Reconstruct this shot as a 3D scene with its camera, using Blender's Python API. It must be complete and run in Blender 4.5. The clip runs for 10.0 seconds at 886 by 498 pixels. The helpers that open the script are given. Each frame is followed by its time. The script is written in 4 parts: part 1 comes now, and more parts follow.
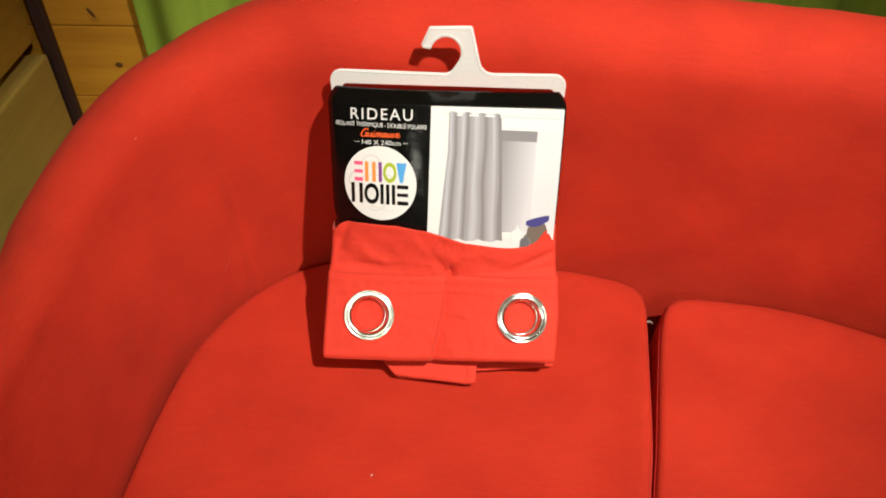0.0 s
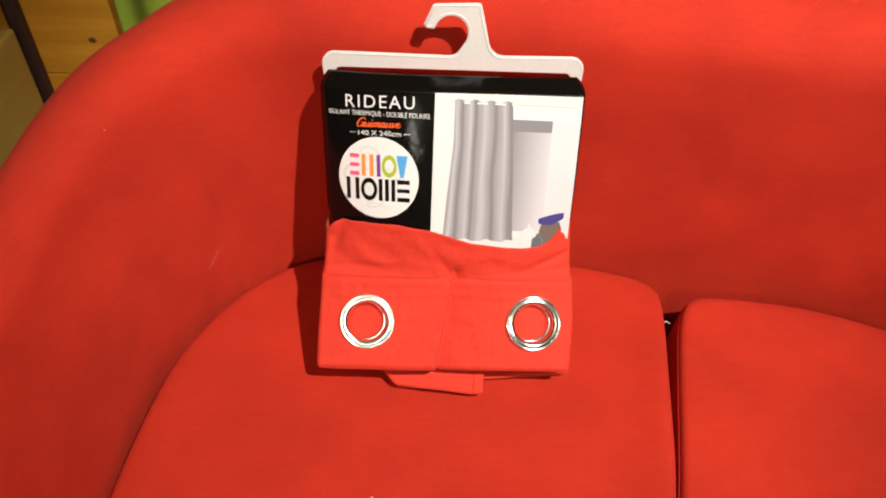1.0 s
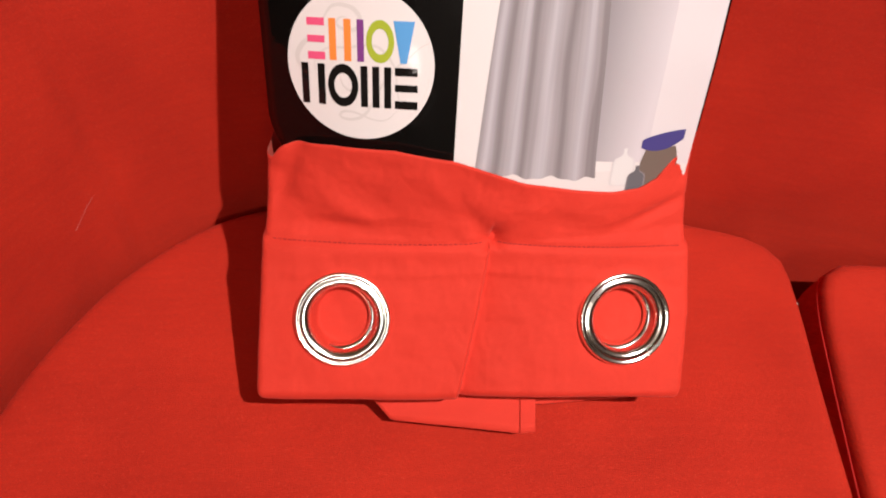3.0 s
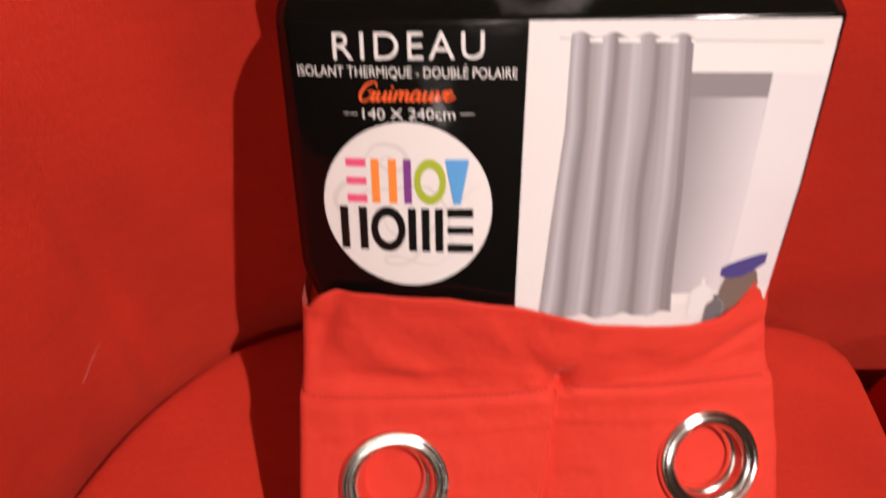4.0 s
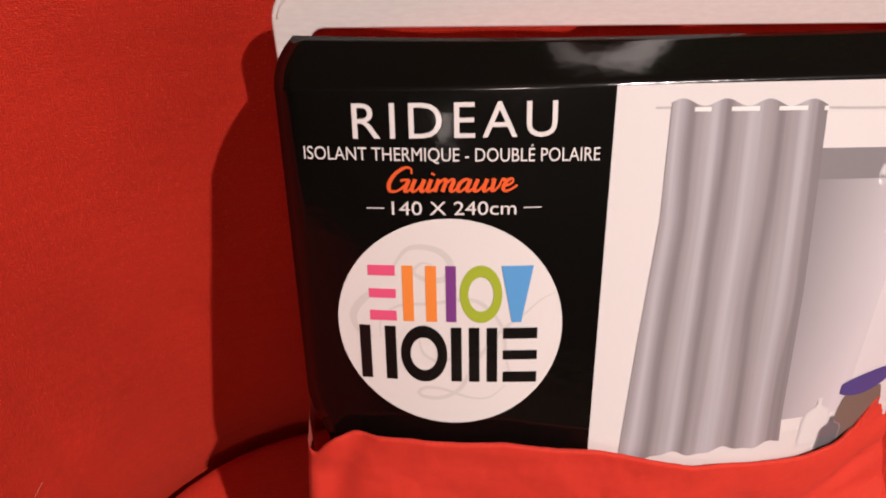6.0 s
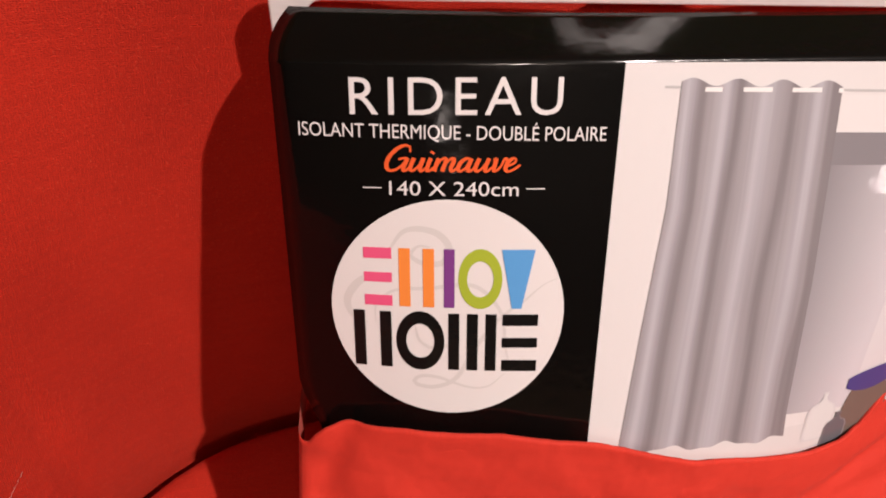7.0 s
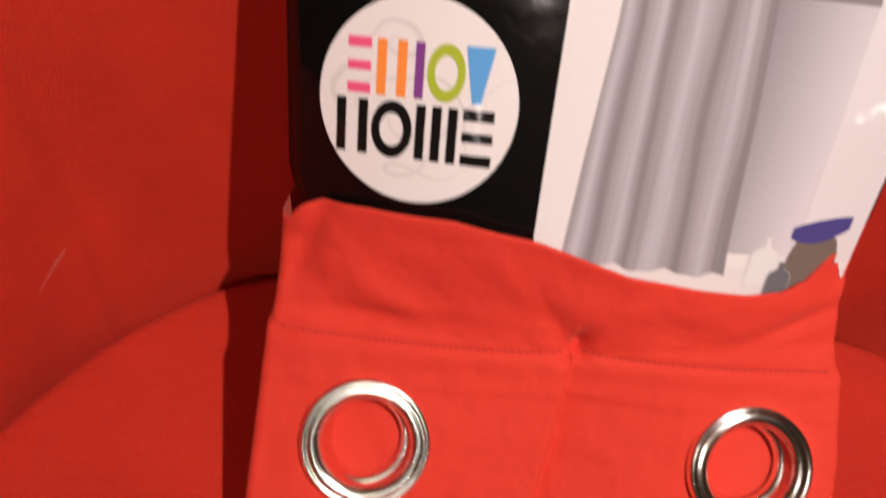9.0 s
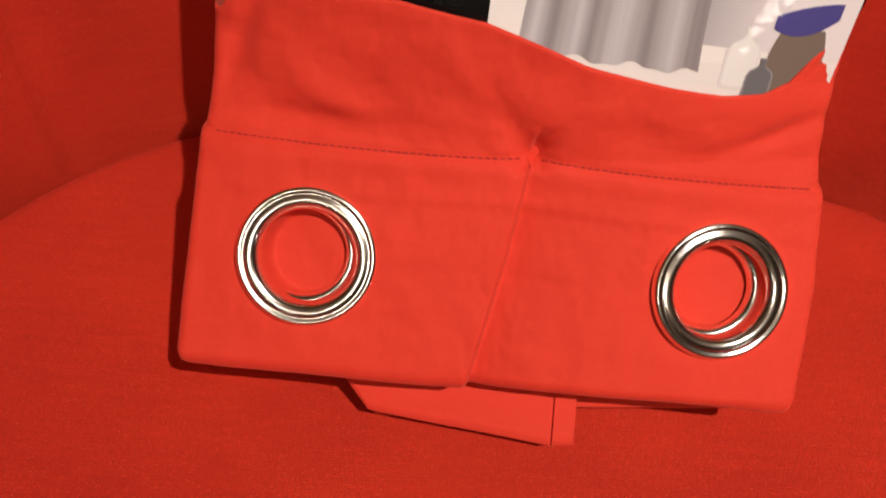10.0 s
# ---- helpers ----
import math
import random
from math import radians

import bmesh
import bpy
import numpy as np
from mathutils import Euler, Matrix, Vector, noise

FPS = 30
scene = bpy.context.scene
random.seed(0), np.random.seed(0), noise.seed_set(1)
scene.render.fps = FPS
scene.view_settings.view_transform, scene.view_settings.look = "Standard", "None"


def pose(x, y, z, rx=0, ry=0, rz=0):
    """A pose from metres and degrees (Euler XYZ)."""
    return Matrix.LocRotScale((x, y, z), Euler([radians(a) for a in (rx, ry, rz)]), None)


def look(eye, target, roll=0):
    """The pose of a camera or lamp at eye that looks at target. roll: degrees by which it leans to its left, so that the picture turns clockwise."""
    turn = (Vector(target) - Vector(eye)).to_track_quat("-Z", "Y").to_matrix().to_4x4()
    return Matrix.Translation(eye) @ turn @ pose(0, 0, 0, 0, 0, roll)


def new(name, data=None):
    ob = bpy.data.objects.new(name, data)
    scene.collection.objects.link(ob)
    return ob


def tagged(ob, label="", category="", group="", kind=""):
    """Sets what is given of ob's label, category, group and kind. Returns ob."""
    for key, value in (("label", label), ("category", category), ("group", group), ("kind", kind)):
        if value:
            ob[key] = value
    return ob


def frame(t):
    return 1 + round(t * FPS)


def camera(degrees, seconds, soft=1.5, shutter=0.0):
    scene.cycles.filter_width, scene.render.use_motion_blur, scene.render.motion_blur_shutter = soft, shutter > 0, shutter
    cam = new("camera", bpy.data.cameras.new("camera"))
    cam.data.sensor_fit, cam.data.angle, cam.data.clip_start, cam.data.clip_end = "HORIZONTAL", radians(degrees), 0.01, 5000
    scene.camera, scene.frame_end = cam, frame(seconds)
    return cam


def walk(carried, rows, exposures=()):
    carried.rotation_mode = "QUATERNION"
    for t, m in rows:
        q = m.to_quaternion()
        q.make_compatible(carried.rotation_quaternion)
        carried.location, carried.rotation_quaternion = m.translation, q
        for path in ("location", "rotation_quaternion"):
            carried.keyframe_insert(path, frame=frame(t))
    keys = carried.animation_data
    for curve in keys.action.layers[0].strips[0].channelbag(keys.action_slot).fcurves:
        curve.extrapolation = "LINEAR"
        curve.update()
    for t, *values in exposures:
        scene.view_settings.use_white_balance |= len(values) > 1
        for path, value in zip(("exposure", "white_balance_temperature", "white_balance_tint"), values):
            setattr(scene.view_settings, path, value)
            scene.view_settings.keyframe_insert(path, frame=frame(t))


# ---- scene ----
cam = camera(64.0, 10.0, 1.9, 0.5)
PATH = [
    (0, (0.069, 0.026, 1.075), (0.018, 1.573, -0.192), 0.0),
    (0.5, (0.068, 0.035, 1.07), (0.017, 1.576, -0.203), -0.1),
    (1, (0.05, 0.1, 1.054), (0.032, 1.595, -0.275), 0.6),
    (1.5, (0.034, 0.185, 1.016), (0.087, 1.66, -0.335), 2.1),
    (2, (0.015, 0.27, 0.945), (0.072, 1.682, -0.47), 2.4),
    (3.5, (-0.008, 0.37, 0.827), (0.116, 1.75, -0.616), 3.0),
    (4, (-0.032, 0.418, 0.851), (0.106, 1.872, -0.515), 1.3),
    (4.5, (-0.042, 0.441, 0.865), (0.133, 1.946, -0.44), 2.3),
    (5, (-0.054, 0.471, 0.843), (0.14, 1.983, -0.451), 2.4),
    (5.5, (-0.057, 0.502, 0.829), (0.169, 2.0, -0.477), 1.7),
    (7, (-0.058, 0.514, 0.811), (0.196, 2.003, -0.5), 3.6),
    (7.5, (-0.06, 0.51, 0.808), (0.197, 1.994, -0.507), 3.7),
    (8, (-0.056, 0.501, 0.812), (0.185, 1.989, -0.503), 3.2),
    (8.5, (-0.049, 0.48, 0.808), (0.1, 1.974, -0.513), 3.2),
    (9, (-0.012, 0.433, 0.774), (0.011, 1.928, -0.554), 5.1),
    (9.5, (0.013, 0.408, 0.733), (0.014, 1.844, -0.659), 7.1),
    (10, (0.018, 0.411, 0.714), (0.037, 1.799, -0.726), 5.7),
]
EXPOSURES = [(0.0, 0.02, 6300, -3), (1.0, 0.0, 6400, 3), (2.0, -0.2, 6450, 15), (3.5, -0.24, 6550, 18), (4.5, -0.44, 6600, 20), (5.0, -0.46, 6600, 20),
             (7.0, -0.41, 6600, 20), (7.5, -0.39, 6600, 20), (8.5, -0.40, 6600, 20), (9.0, -0.42, 6650, 19), (9.5, -0.45, 6850, 17), (10.0, -0.45, 7000, 13)]
walk(cam, [(t, look(eye, target, roll)) for t, eye, target, roll in PATH], EXPOSURES)

# ---- light ----
world = bpy.data.worlds.new("room_air")
scene.world = world
world.use_nodes = True
world.node_tree.nodes["Background"].inputs["Color"].default_value = (1.0, 0.85, 0.7, 1)
world.node_tree.nodes["Background"].inputs["Strength"].default_value = 0.03


def lamp(name, place, watts, radius, colour):
    data = bpy.data.lights.new(name, "POINT")
    data.energy, data.shadow_soft_size, data.color = watts, radius, colour
    ob = new(name, data)
    ob.location = place
    return ob


def spot(name, place, target, watts, radius, colour, cone, blend):
    data = bpy.data.lights.new(name, "SPOT")
    data.energy, data.shadow_soft_size, data.color = watts, radius, colour
    data.spot_size, data.spot_blend = radians(cone), blend
    ob = new(name, data)
    ob.matrix_world = look(place, target)
    return ob


spot("ceiling_spot", (0.655, -0.26, 2.02), (0.125, 0.73, 0.60), 226, 0.016, (1.0, 0.92, 0.83), 47, 1.0)
# unseen lamp added as fill: it lifts the shadows from behind the camera
lamp("fill_lamp", (0.0, -2.5, 2.28), 70, 0.07, (1.0, 0.90, 0.78))
lamp("wall_lamp", (-0.68, -2.15, 1.22), 2.4, 0.065, (1.0, 0.90, 0.80))
lamp("shaded_lamp", (1.70, -1.22, 0.72), 2.5, 0.06, (1.0, 0.92, 0.86))


# ---- materials ----
def material(name, colour, rough=0.6, metal=0.0, spec=0.5):
    m = bpy.data.materials.new(name)
    m.use_nodes = True
    b = m.node_tree.nodes["Principled BSDF"]
    b.inputs["Base Color"].default_value = (*colour, 1)
    b.inputs["Roughness"].default_value = rough
    b.inputs["Metallic"].default_value = metal
    b.inputs["Specular IOR Level"].default_value = spec
    return m, m.node_tree, b


def node(tree, kind, **inputs):
    n = tree.nodes.new(kind)
    for key, value in inputs.items():
        n.inputs[key.replace("_", " ")].default_value = value
    return n


def mixed(tree, factor, low, high):
    """A colour ramp from low to high over a factor socket."""
    n = tree.nodes.new("ShaderNodeMix")
    n.data_type = "RGBA"
    tree.links.new(factor, n.inputs["Factor"])
    n.inputs["A"].default_value, n.inputs["B"].default_value = (*low, 1), (*high, 1)
    return n


def spread(tree, socket, a, b, c=0.0, d=1.0):
    n = tree.nodes.new("ShaderNodeMapRange")
    tree.links.new(socket, n.inputs["Value"])
    n.inputs["From Min"].default_value, n.inputs["From Max"].default_value = a, b
    n.inputs["To Min"].default_value, n.inputs["To Max"].default_value = c, d
    return n.outputs["Result"]


def maths(tree, op, a, b):
    n = tree.nodes.new("ShaderNodeMath")
    n.operation = op
    for k, v in ((0, a), (1, b)):
        if isinstance(v, (int, float)):
            n.inputs[k].default_value = v
        else:
            tree.links.new(v, n.inputs[k])
    return n.outputs[0]


def bumped(tree, bsdf, height, strength, distance):
    n = tree.nodes.new("ShaderNodeBump")
    n.inputs["Strength"].default_value, n.inputs["Distance"].default_value = strength, distance
    tree.links.new(height, n.inputs["Height"])
    tree.links.new(n.outputs["Normal"], bsdf.inputs["Normal"])


def woven(name, dark, light, thread, rough, relief, sheen, flecks=0.0):
    """Cloth woven of threads that many metres apart, with slubs and slow unevenness."""
    m, t, b = material(name, light, rough, 0.0, 0.25)
    uv = t.nodes.new("ShaderNodeTexCoord").outputs["UV"]
    waves = []
    for along, across in ((0.35, 1.0), (1.0, 0.35)):
        place = t.nodes.new("ShaderNodeMapping")
        place.inputs["Scale"].default_value = (along / thread, across / thread, 1)
        t.links.new(uv, place.inputs["Vector"])
        w = node(t, "ShaderNodeTexNoise", Scale=1.0, Detail=1.0)
        t.links.new(place.outputs[0], w.inputs["Vector"])
        waves.append(spread(t, w.outputs["Fac"], 0.3, 0.7))
    weave = maths(t, "MULTIPLY", waves[0], waves[1])
    lattice = t.nodes.new("ShaderNodeMapping")
    lattice.inputs["Scale"].default_value = (1.05 / thread, 1.45 / thread, 1)
    lattice.inputs["Rotation"].default_value = (0, 0, 0.12)
    t.links.new(uv, lattice.inputs["Vector"])
    dots = node(t, "ShaderNodeTexVoronoi", Scale=1.0, Randomness=0.55)
    dots.voronoi_dimensions = "2D"
    t.links.new(lattice.outputs[0], dots.inputs["Vector"])
    pits = spread(t, dots.outputs["Distance"], 0.12, 0.42)
    stretch = t.nodes.new("ShaderNodeMapping")
    stretch.inputs["Scale"].default_value = (160, 900, 1)
    t.links.new(uv, stretch.inputs["Vector"])
    slub = node(t, "ShaderNodeTexNoise", Scale=1.0, Detail=4.0, Roughness=0.65)
    t.links.new(stretch.outputs[0], slub.inputs["Vector"])
    slow = node(t, "ShaderNodeTexNoise", Scale=9.0, Detail=3.0)
    t.links.new(uv, slow.inputs["Vector"])
    long = t.nodes.new("ShaderNodeMapping")
    long.inputs["Scale"].default_value = (30, 230, 1)
    long.inputs["Rotation"].default_value = (0, 0, 0.05)
    t.links.new(uv, long.inputs["Vector"])
    streak = node(t, "ShaderNodeTexNoise", Scale=1.0, Detail=2.0)
    t.links.new(long.outputs[0], streak.inputs["Vector"])
    grain = maths(t, "ADD", maths(t, "ADD", maths(t, "MULTIPLY", weave, 0.20), maths(t, "MULTIPLY", pits, 0.33)), maths(t, "MULTIPLY", maths(t, "ADD", slub.outputs["Fac"], streak.outputs["Fac"]), 0.24))
    tone = maths(t, "ADD", maths(t, "MULTIPLY", grain, 0.7), maths(t, "MULTIPLY", slow.outputs["Fac"], 0.45))
    mix = mixed(t, spread(t, tone, 0.36, 0.86), dark, light)
    colour = mix.outputs["Result"]
    if flecks:                               # single paler threads that stand out of the weave
        tint = t.nodes.new("ShaderNodeSeparateColor")
        t.links.new(dots.outputs["Color"], tint.inputs[0])
        rare = spread(t, tint.outputs[0], 0.955, 0.97)
        over = t.nodes.new("ShaderNodeMix")
        over.data_type = "RGBA"
        t.links.new(maths(t, "MULTIPLY", maths(t, "MULTIPLY", rare, spread(t, dots.outputs["Distance"], 0.15, 0.40, 1.0, 0.0)), flecks), over.inputs["Factor"])
        t.links.new(colour, over.inputs["A"])
        over.inputs["B"].default_value = (0.75, 0.13, 0.06, 1)
        colour = over.outputs["Result"]
    t.links.new(colour, b.inputs["Base Color"])
    b.inputs["Sheen Weight"].default_value = sheen
    b.inputs["Sheen Roughness"].default_value = 0.4
    b.inputs["Sheen Tint"].default_value = (1.0, 0.55, 0.45, 1)
    bumped(t, b, grain, relief, 0.0006)
    return m


SOFA_RED = woven("sofa_cloth", (0.33, 0.012, 0.0045), (0.60, 0.031, 0.0105), 0.0012, 0.80, 0.95, 0.035, 0.42)
CURTAIN_RED = woven("curtain_cloth", (0.52, 0.028, 0.0145), (0.65, 0.042, 0.022), 0.0006, 0.75, 0.35, 0.14)
THREAD_RED = material("red_thread", (0.55, 0.02, 0.015), 0.8)[0]
HEM_RED = material("stitch_thread", (0.30, 0.010, 0.008), 0.9)[0]


def plastic_white():
    m, t, b = material("hanger_plastic", (0.80, 0.79, 0.775), 0.38)
    n = node(t, "ShaderNodeTexNoise", Scale=60.0, Detail=4.0)
    mix = mixed(t, spread(t, n.outputs["Fac"], 0.3, 0.7), (0.76, 0.75, 0.735), (0.82, 0.815, 0.80))
    t.links.new(mix.outputs["Result"], b.inputs["Base Color"])
    bumped(t, b, n.outputs["Fac"], 0.03, 0.0006)
    return m


def filmed(name, colour, rough=0.05):
    """Printed card under a clear film: glossy, with faint ripples."""
    m, t, b = material(name, colour, 0.6, 0.0, 0.05)
    b.inputs["Coat Weight"].default_value = 0.9
    b.inputs["Coat Roughness"].default_value = rough
    pos = t.nodes.new("ShaderNodeTexCoord").outputs["Object"]
    n = node(t, "ShaderNodeTexNoise", Scale=38.0, Detail=3.0, Roughness=0.55)
    t.links.new(pos, n.inputs["Vector"])
    fine = node(t, "ShaderNodeTexNoise", Scale=420.0, Detail=2.0, Roughness=0.6)
    t.links.new(pos, fine.inputs["Vector"])
    bump = t.nodes.new("ShaderNodeBump")
    bump.inputs["Strength"].default_value, bump.inputs["Distance"].default_value = 0.10, 0.004
    t.links.new(maths(t, "ADD", n.outputs["Fac"], maths(t, "MULTIPLY", fine.outputs["Fac"], 0.05)), bump.inputs["Height"])
    t.links.new(bump.outputs["Normal"], b.inputs["Coat Normal"])
    return m, t, b


HANGER_WHITE = plastic_white()
CARD_BLACK = filmed("card_black", (0.0014, 0.0013, 0.0011), 0.11)[0]
PRINT = {k: filmed("print_" + k, c)[0] for k, c in {
    "white": (0.74, 0.71, 0.70), "orange_script": (0.78, 0.115, 0.03), "pink": (0.78, 0.10, 0.22), "orange": (0.86, 0.26, 0.05),
    "purple": (0.20, 0.05, 0.24), "green": (0.36, 0.45, 0.04), "blue": (0.10, 0.34, 0.68), "black": (0.006, 0.0055, 0.005),
    "swirl": (0.64, 0.615, 0.60), "wall": (0.70, 0.675, 0.67), "niche": (0.42, 0.38, 0.40), "niche_top": (0.24, 0.225, 0.24),
    "reveal": (0.66, 0.635, 0.655), "floor": (0.66, 0.635, 0.63), "rod": (0.80, 0.79, 0.78), "ring_grey": (0.62, 0.61, 0.62),
    "bottle": (0.66, 0.66, 0.66), "bottle_dark": (0.13, 0.13, 0.145), "pouf": (0.16, 0.125, 0.105), "cushion": (0.065, 0.058, 0.22),
    "rod_grey": (0.50, 0.49, 0.49), "lintel": (0.72, 0.695, 0.69)}.items()}


def print_curtain():
    """The grey curtain of the printed photograph: four broad folds with soft edges."""
    m, t, b = filmed("print_grey_curtain", (0.4, 0.4, 0.42))
    uv = t.nodes.new("ShaderNodeTexCoord").outputs["UV"]
    sway = node(t, "ShaderNodeTexNoise", Scale=1.6, Detail=1.0)
    t.links.new(uv, sway.inputs["Vector"])
    split = t.nodes.new("ShaderNodeSeparateXYZ")
    t.links.new(uv, split.inputs[0])
    across = maths(t, "ADD", split.outputs[0], spread(t, sway.outputs["Fac"], 0.3, 0.7, -0.025, 0.025))
    folds = t.nodes.new("ShaderNodeValToRGB")
    folds.color_ramp.interpolation = "EASE"
    dark, mid, pale = (0.235, 0.215, 0.225, 1), (0.34, 0.32, 0.335, 1), (0.45, 0.435, 0.47, 1)
    stops = [(0.0, mid), (0.06, pale), (0.15, dark), (0.20, mid), (0.28, pale), (0.36, dark), (0.42, mid), (0.52, pale), (0.62, mid), (0.68, dark), (0.76, mid), (0.84, pale), (0.91, mid), (0.945, dark), (1.0, dark)]
    ramp = folds.color_ramp.elements
    for at, colour in stops[1:-1]:
        ramp.new(at).color = colour
    ramp[0].color, ramp[len(ramp) - 1].color = stops[0][1], stops[-1][1]
    t.links.new(across, folds.inputs["Fac"])
    s = t.nodes.new("ShaderNodeMapping")
    s.inputs["Scale"].default_value = (24.0, 0.9, 1)
    t.links.new(uv, s.inputs["Vector"])
    n = node(t, "ShaderNodeTexNoise", Scale=1.0, Detail=3.0, Roughness=0.5)
    t.links.new(s.outputs[0], n.inputs["Vector"])
    mix = t.nodes.new("ShaderNodeMix")
    mix.data_type, mix.blend_type = "RGBA", "MULTIPLY"
    mix.inputs["Factor"].default_value = 1.0
    t.links.new(folds.outputs["Color"], mix.inputs["A"])
    t.links.new(mixed(t, spread(t, n.outputs["Fac"], 0.25, 0.75), (0.86, 0.85, 0.86), (1.08, 1.08, 1.08)).outputs["Result"], mix.inputs["B"])
    t.links.new(mix.outputs["Result"], b.inputs["Base Color"])
    return m


PRINT_CURTAIN = print_curtain()


def print_shaded(name, low, high):
    m, t, b = filmed(name, high)
    split = t.nodes.new("ShaderNodeSeparateXYZ")
    t.links.new(t.nodes.new("ShaderNodeTexCoord").outputs["UV"], split.inputs[0])
    mix = mixed(t, spread(t, maths(t, "ADD", split.outputs[0], maths(t, "MULTIPLY", split.outputs[1], -0.25)), -0.15, 0.85), low, high)
    t.links.new(mix.outputs["Result"], b.inputs["Base Color"])
    return m


PRINT["niche"] = print_shaded("print_niche", (0.25, 0.235, 0.25), (0.60, 0.575, 0.61))


def chrome():
    m, t, b = material("eyelet_chrome", (0.93, 0.90, 0.85), 0.09, 1.0)
    n = node(t, "ShaderNodeTexNoise", Scale=120.0, Detail=3.0)
    t.links.new(spread(t, n.outputs["Fac"], 0.3, 0.7, 0.08, 0.17), b.inputs["Roughness"])
    bumped(t, b, n.outputs["Fac"], 0.10, 0.0004)
    return m


CHROME = chrome()


def pine(name, dark, light, knots=True):
    """Varnished pine with long grain, along the longer side of UV's first axis."""
    m, t, b = material(name, light, 0.42, 0.0, 0.4)
    uv = t.nodes.new("ShaderNodeTexCoord").outputs["UV"]
    info = t.nodes.new("ShaderNodeObjectInfo")
    shift = t.nodes.new("ShaderNodeVectorMath")
    shift.operation = "ADD"
    spin = t.nodes.new("ShaderNodeCombineXYZ")
    t.links.new(maths(t, "MULTIPLY", info.outputs["Random"], 37.0), spin.inputs[0])
    t.links.new(maths(t, "MULTIPLY", info.outputs["Random"], 11.0), spin.inputs[1])
    t.links.new(uv, shift.inputs[0])
    t.links.new(spin.outputs[0], shift.inputs[1])
    s = t.nodes.new("ShaderNodeMapping")
    s.inputs["Scale"].default_value = (1.6, 26.0, 1)
    t.links.new(shift.outputs[0], s.inputs["Vector"])
    grain = node(t, "ShaderNodeTexNoise", Scale=1.3, Detail=5.0, Roughness=0.6, Distortion=0.5)
    t.links.new(s.outputs[0], grain.inputs["Vector"])
    slow = node(t, "ShaderNodeTexNoise", Scale=5.0, Detail=2.0)
    t.links.new(shift.outputs[0], slow.inputs["Vector"])
    tone = maths(t, "ADD", maths(t, "MULTIPLY", grain.outputs["Fac"], 0.7), maths(t, "MULTIPLY", slow.outputs["Fac"], 0.4))
    mix = mixed(t, spread(t, tone, 0.35, 0.75), dark, light)
    out = mix.outputs["Result"]
    if knots:
        k = t.nodes.new("ShaderNodeMapping")
        k.inputs["Scale"].default_value = (4.2, 7.0, 1)
        t.links.new(shift.outputs[0], k.inputs["Vector"])
        v = node(t, "ShaderNodeTexVoronoi", Scale=1.0)
        t.links.new(k.outputs[0], v.inputs["Vector"])
        spot = spread(t, v.outputs["Distance"], 0.02, 0.085, 1.0, 0.0)
        over = t.nodes.new("ShaderNodeMix")
        over.data_type = "RGBA"
        t.links.new(spot, over.inputs["Factor"])
        t.links.new(out, over.inputs["A"])
        over.inputs["B"].default_value = (0.09, 0.03, 0.012, 1)
        out = over.outputs["Result"]
    t.links.new(out, b.inputs["Base Color"])
    bumped(t, b, grain.outputs["Fac"], 0.15, 0.001)
    return m


PINE = pine("pine_cladding", (0.42, 0.165, 0.012), (0.66, 0.315, 0.030))
PINE_PALE = pine("pale_board", (0.37, 0.23, 0.045), (0.51, 0.345, 0.08), False)
PINE_DOOR = pine("pine_front", (0.38, 0.19, 0.020), (0.54, 0.29, 0.040), False)
DARK_STRIP = material("dark_stained_wood", (0.035, 0.012, 0.008), 0.6)[0]


def plain(name, low, high, scale, rough):
    m, t, b = material(name, high, rough)
    n = node(t, "ShaderNodeTexNoise", Scale=scale, Detail=5.0)
    mix = mixed(t, spread(t, n.outputs["Fac"], 0.3, 0.7), low, high)
    t.links.new(mix.outputs["Result"], b.inputs["Base Color"])
    bumped(t, b, n.outputs["Fac"], 0.1, 0.002)
    return m


GREEN = plain("lime_curtain_cloth", (0.20, 0.28, 0.02), (0.27, 0.36, 0.03), 6, 0.85)
PANEL = plain("brown_panelling", (0.055, 0.034, 0.020), (0.09, 0.055, 0.030), 8, 0.8)
CEILING_WHITE = plain("ceiling_paint", (0.74, 0.71, 0.66), (0.82, 0.79, 0.74), 6, 0.9)
FLOOR_WOOD = plain("floor_wood", (0.22, 0.12, 0.06), (0.32, 0.19, 0.10), 6, 0.5)
FRAME_DARK = material("sofa_leg_wood", (0.05, 0.03, 0.02), 0.5)[0]


# ---- mesh helpers ----
def solid(name, bm, mat, parent=None, label="", smooth=True):
    """Links a bmesh as one mesh object."""
    bmesh.ops.recalc_face_normals(bm, faces=bm.faces)
    me = bpy.data.meshes.new(name)
    bm.to_mesh(me)
    bm.free()
    me.materials.append(mat)
    if smooth:
        me.shade_smooth()
    ob = new(name, me)
    ob.parent = parent
    if label:
        tagged(ob, label)
    return ob


def part(name, bm, mat, parent, label="", smooth=True):
    return solid(name, bm, mat, parent, label, smooth)


def holder(name):
    ob = new(name)
    ob.empty_display_size = 0.05
    return ob


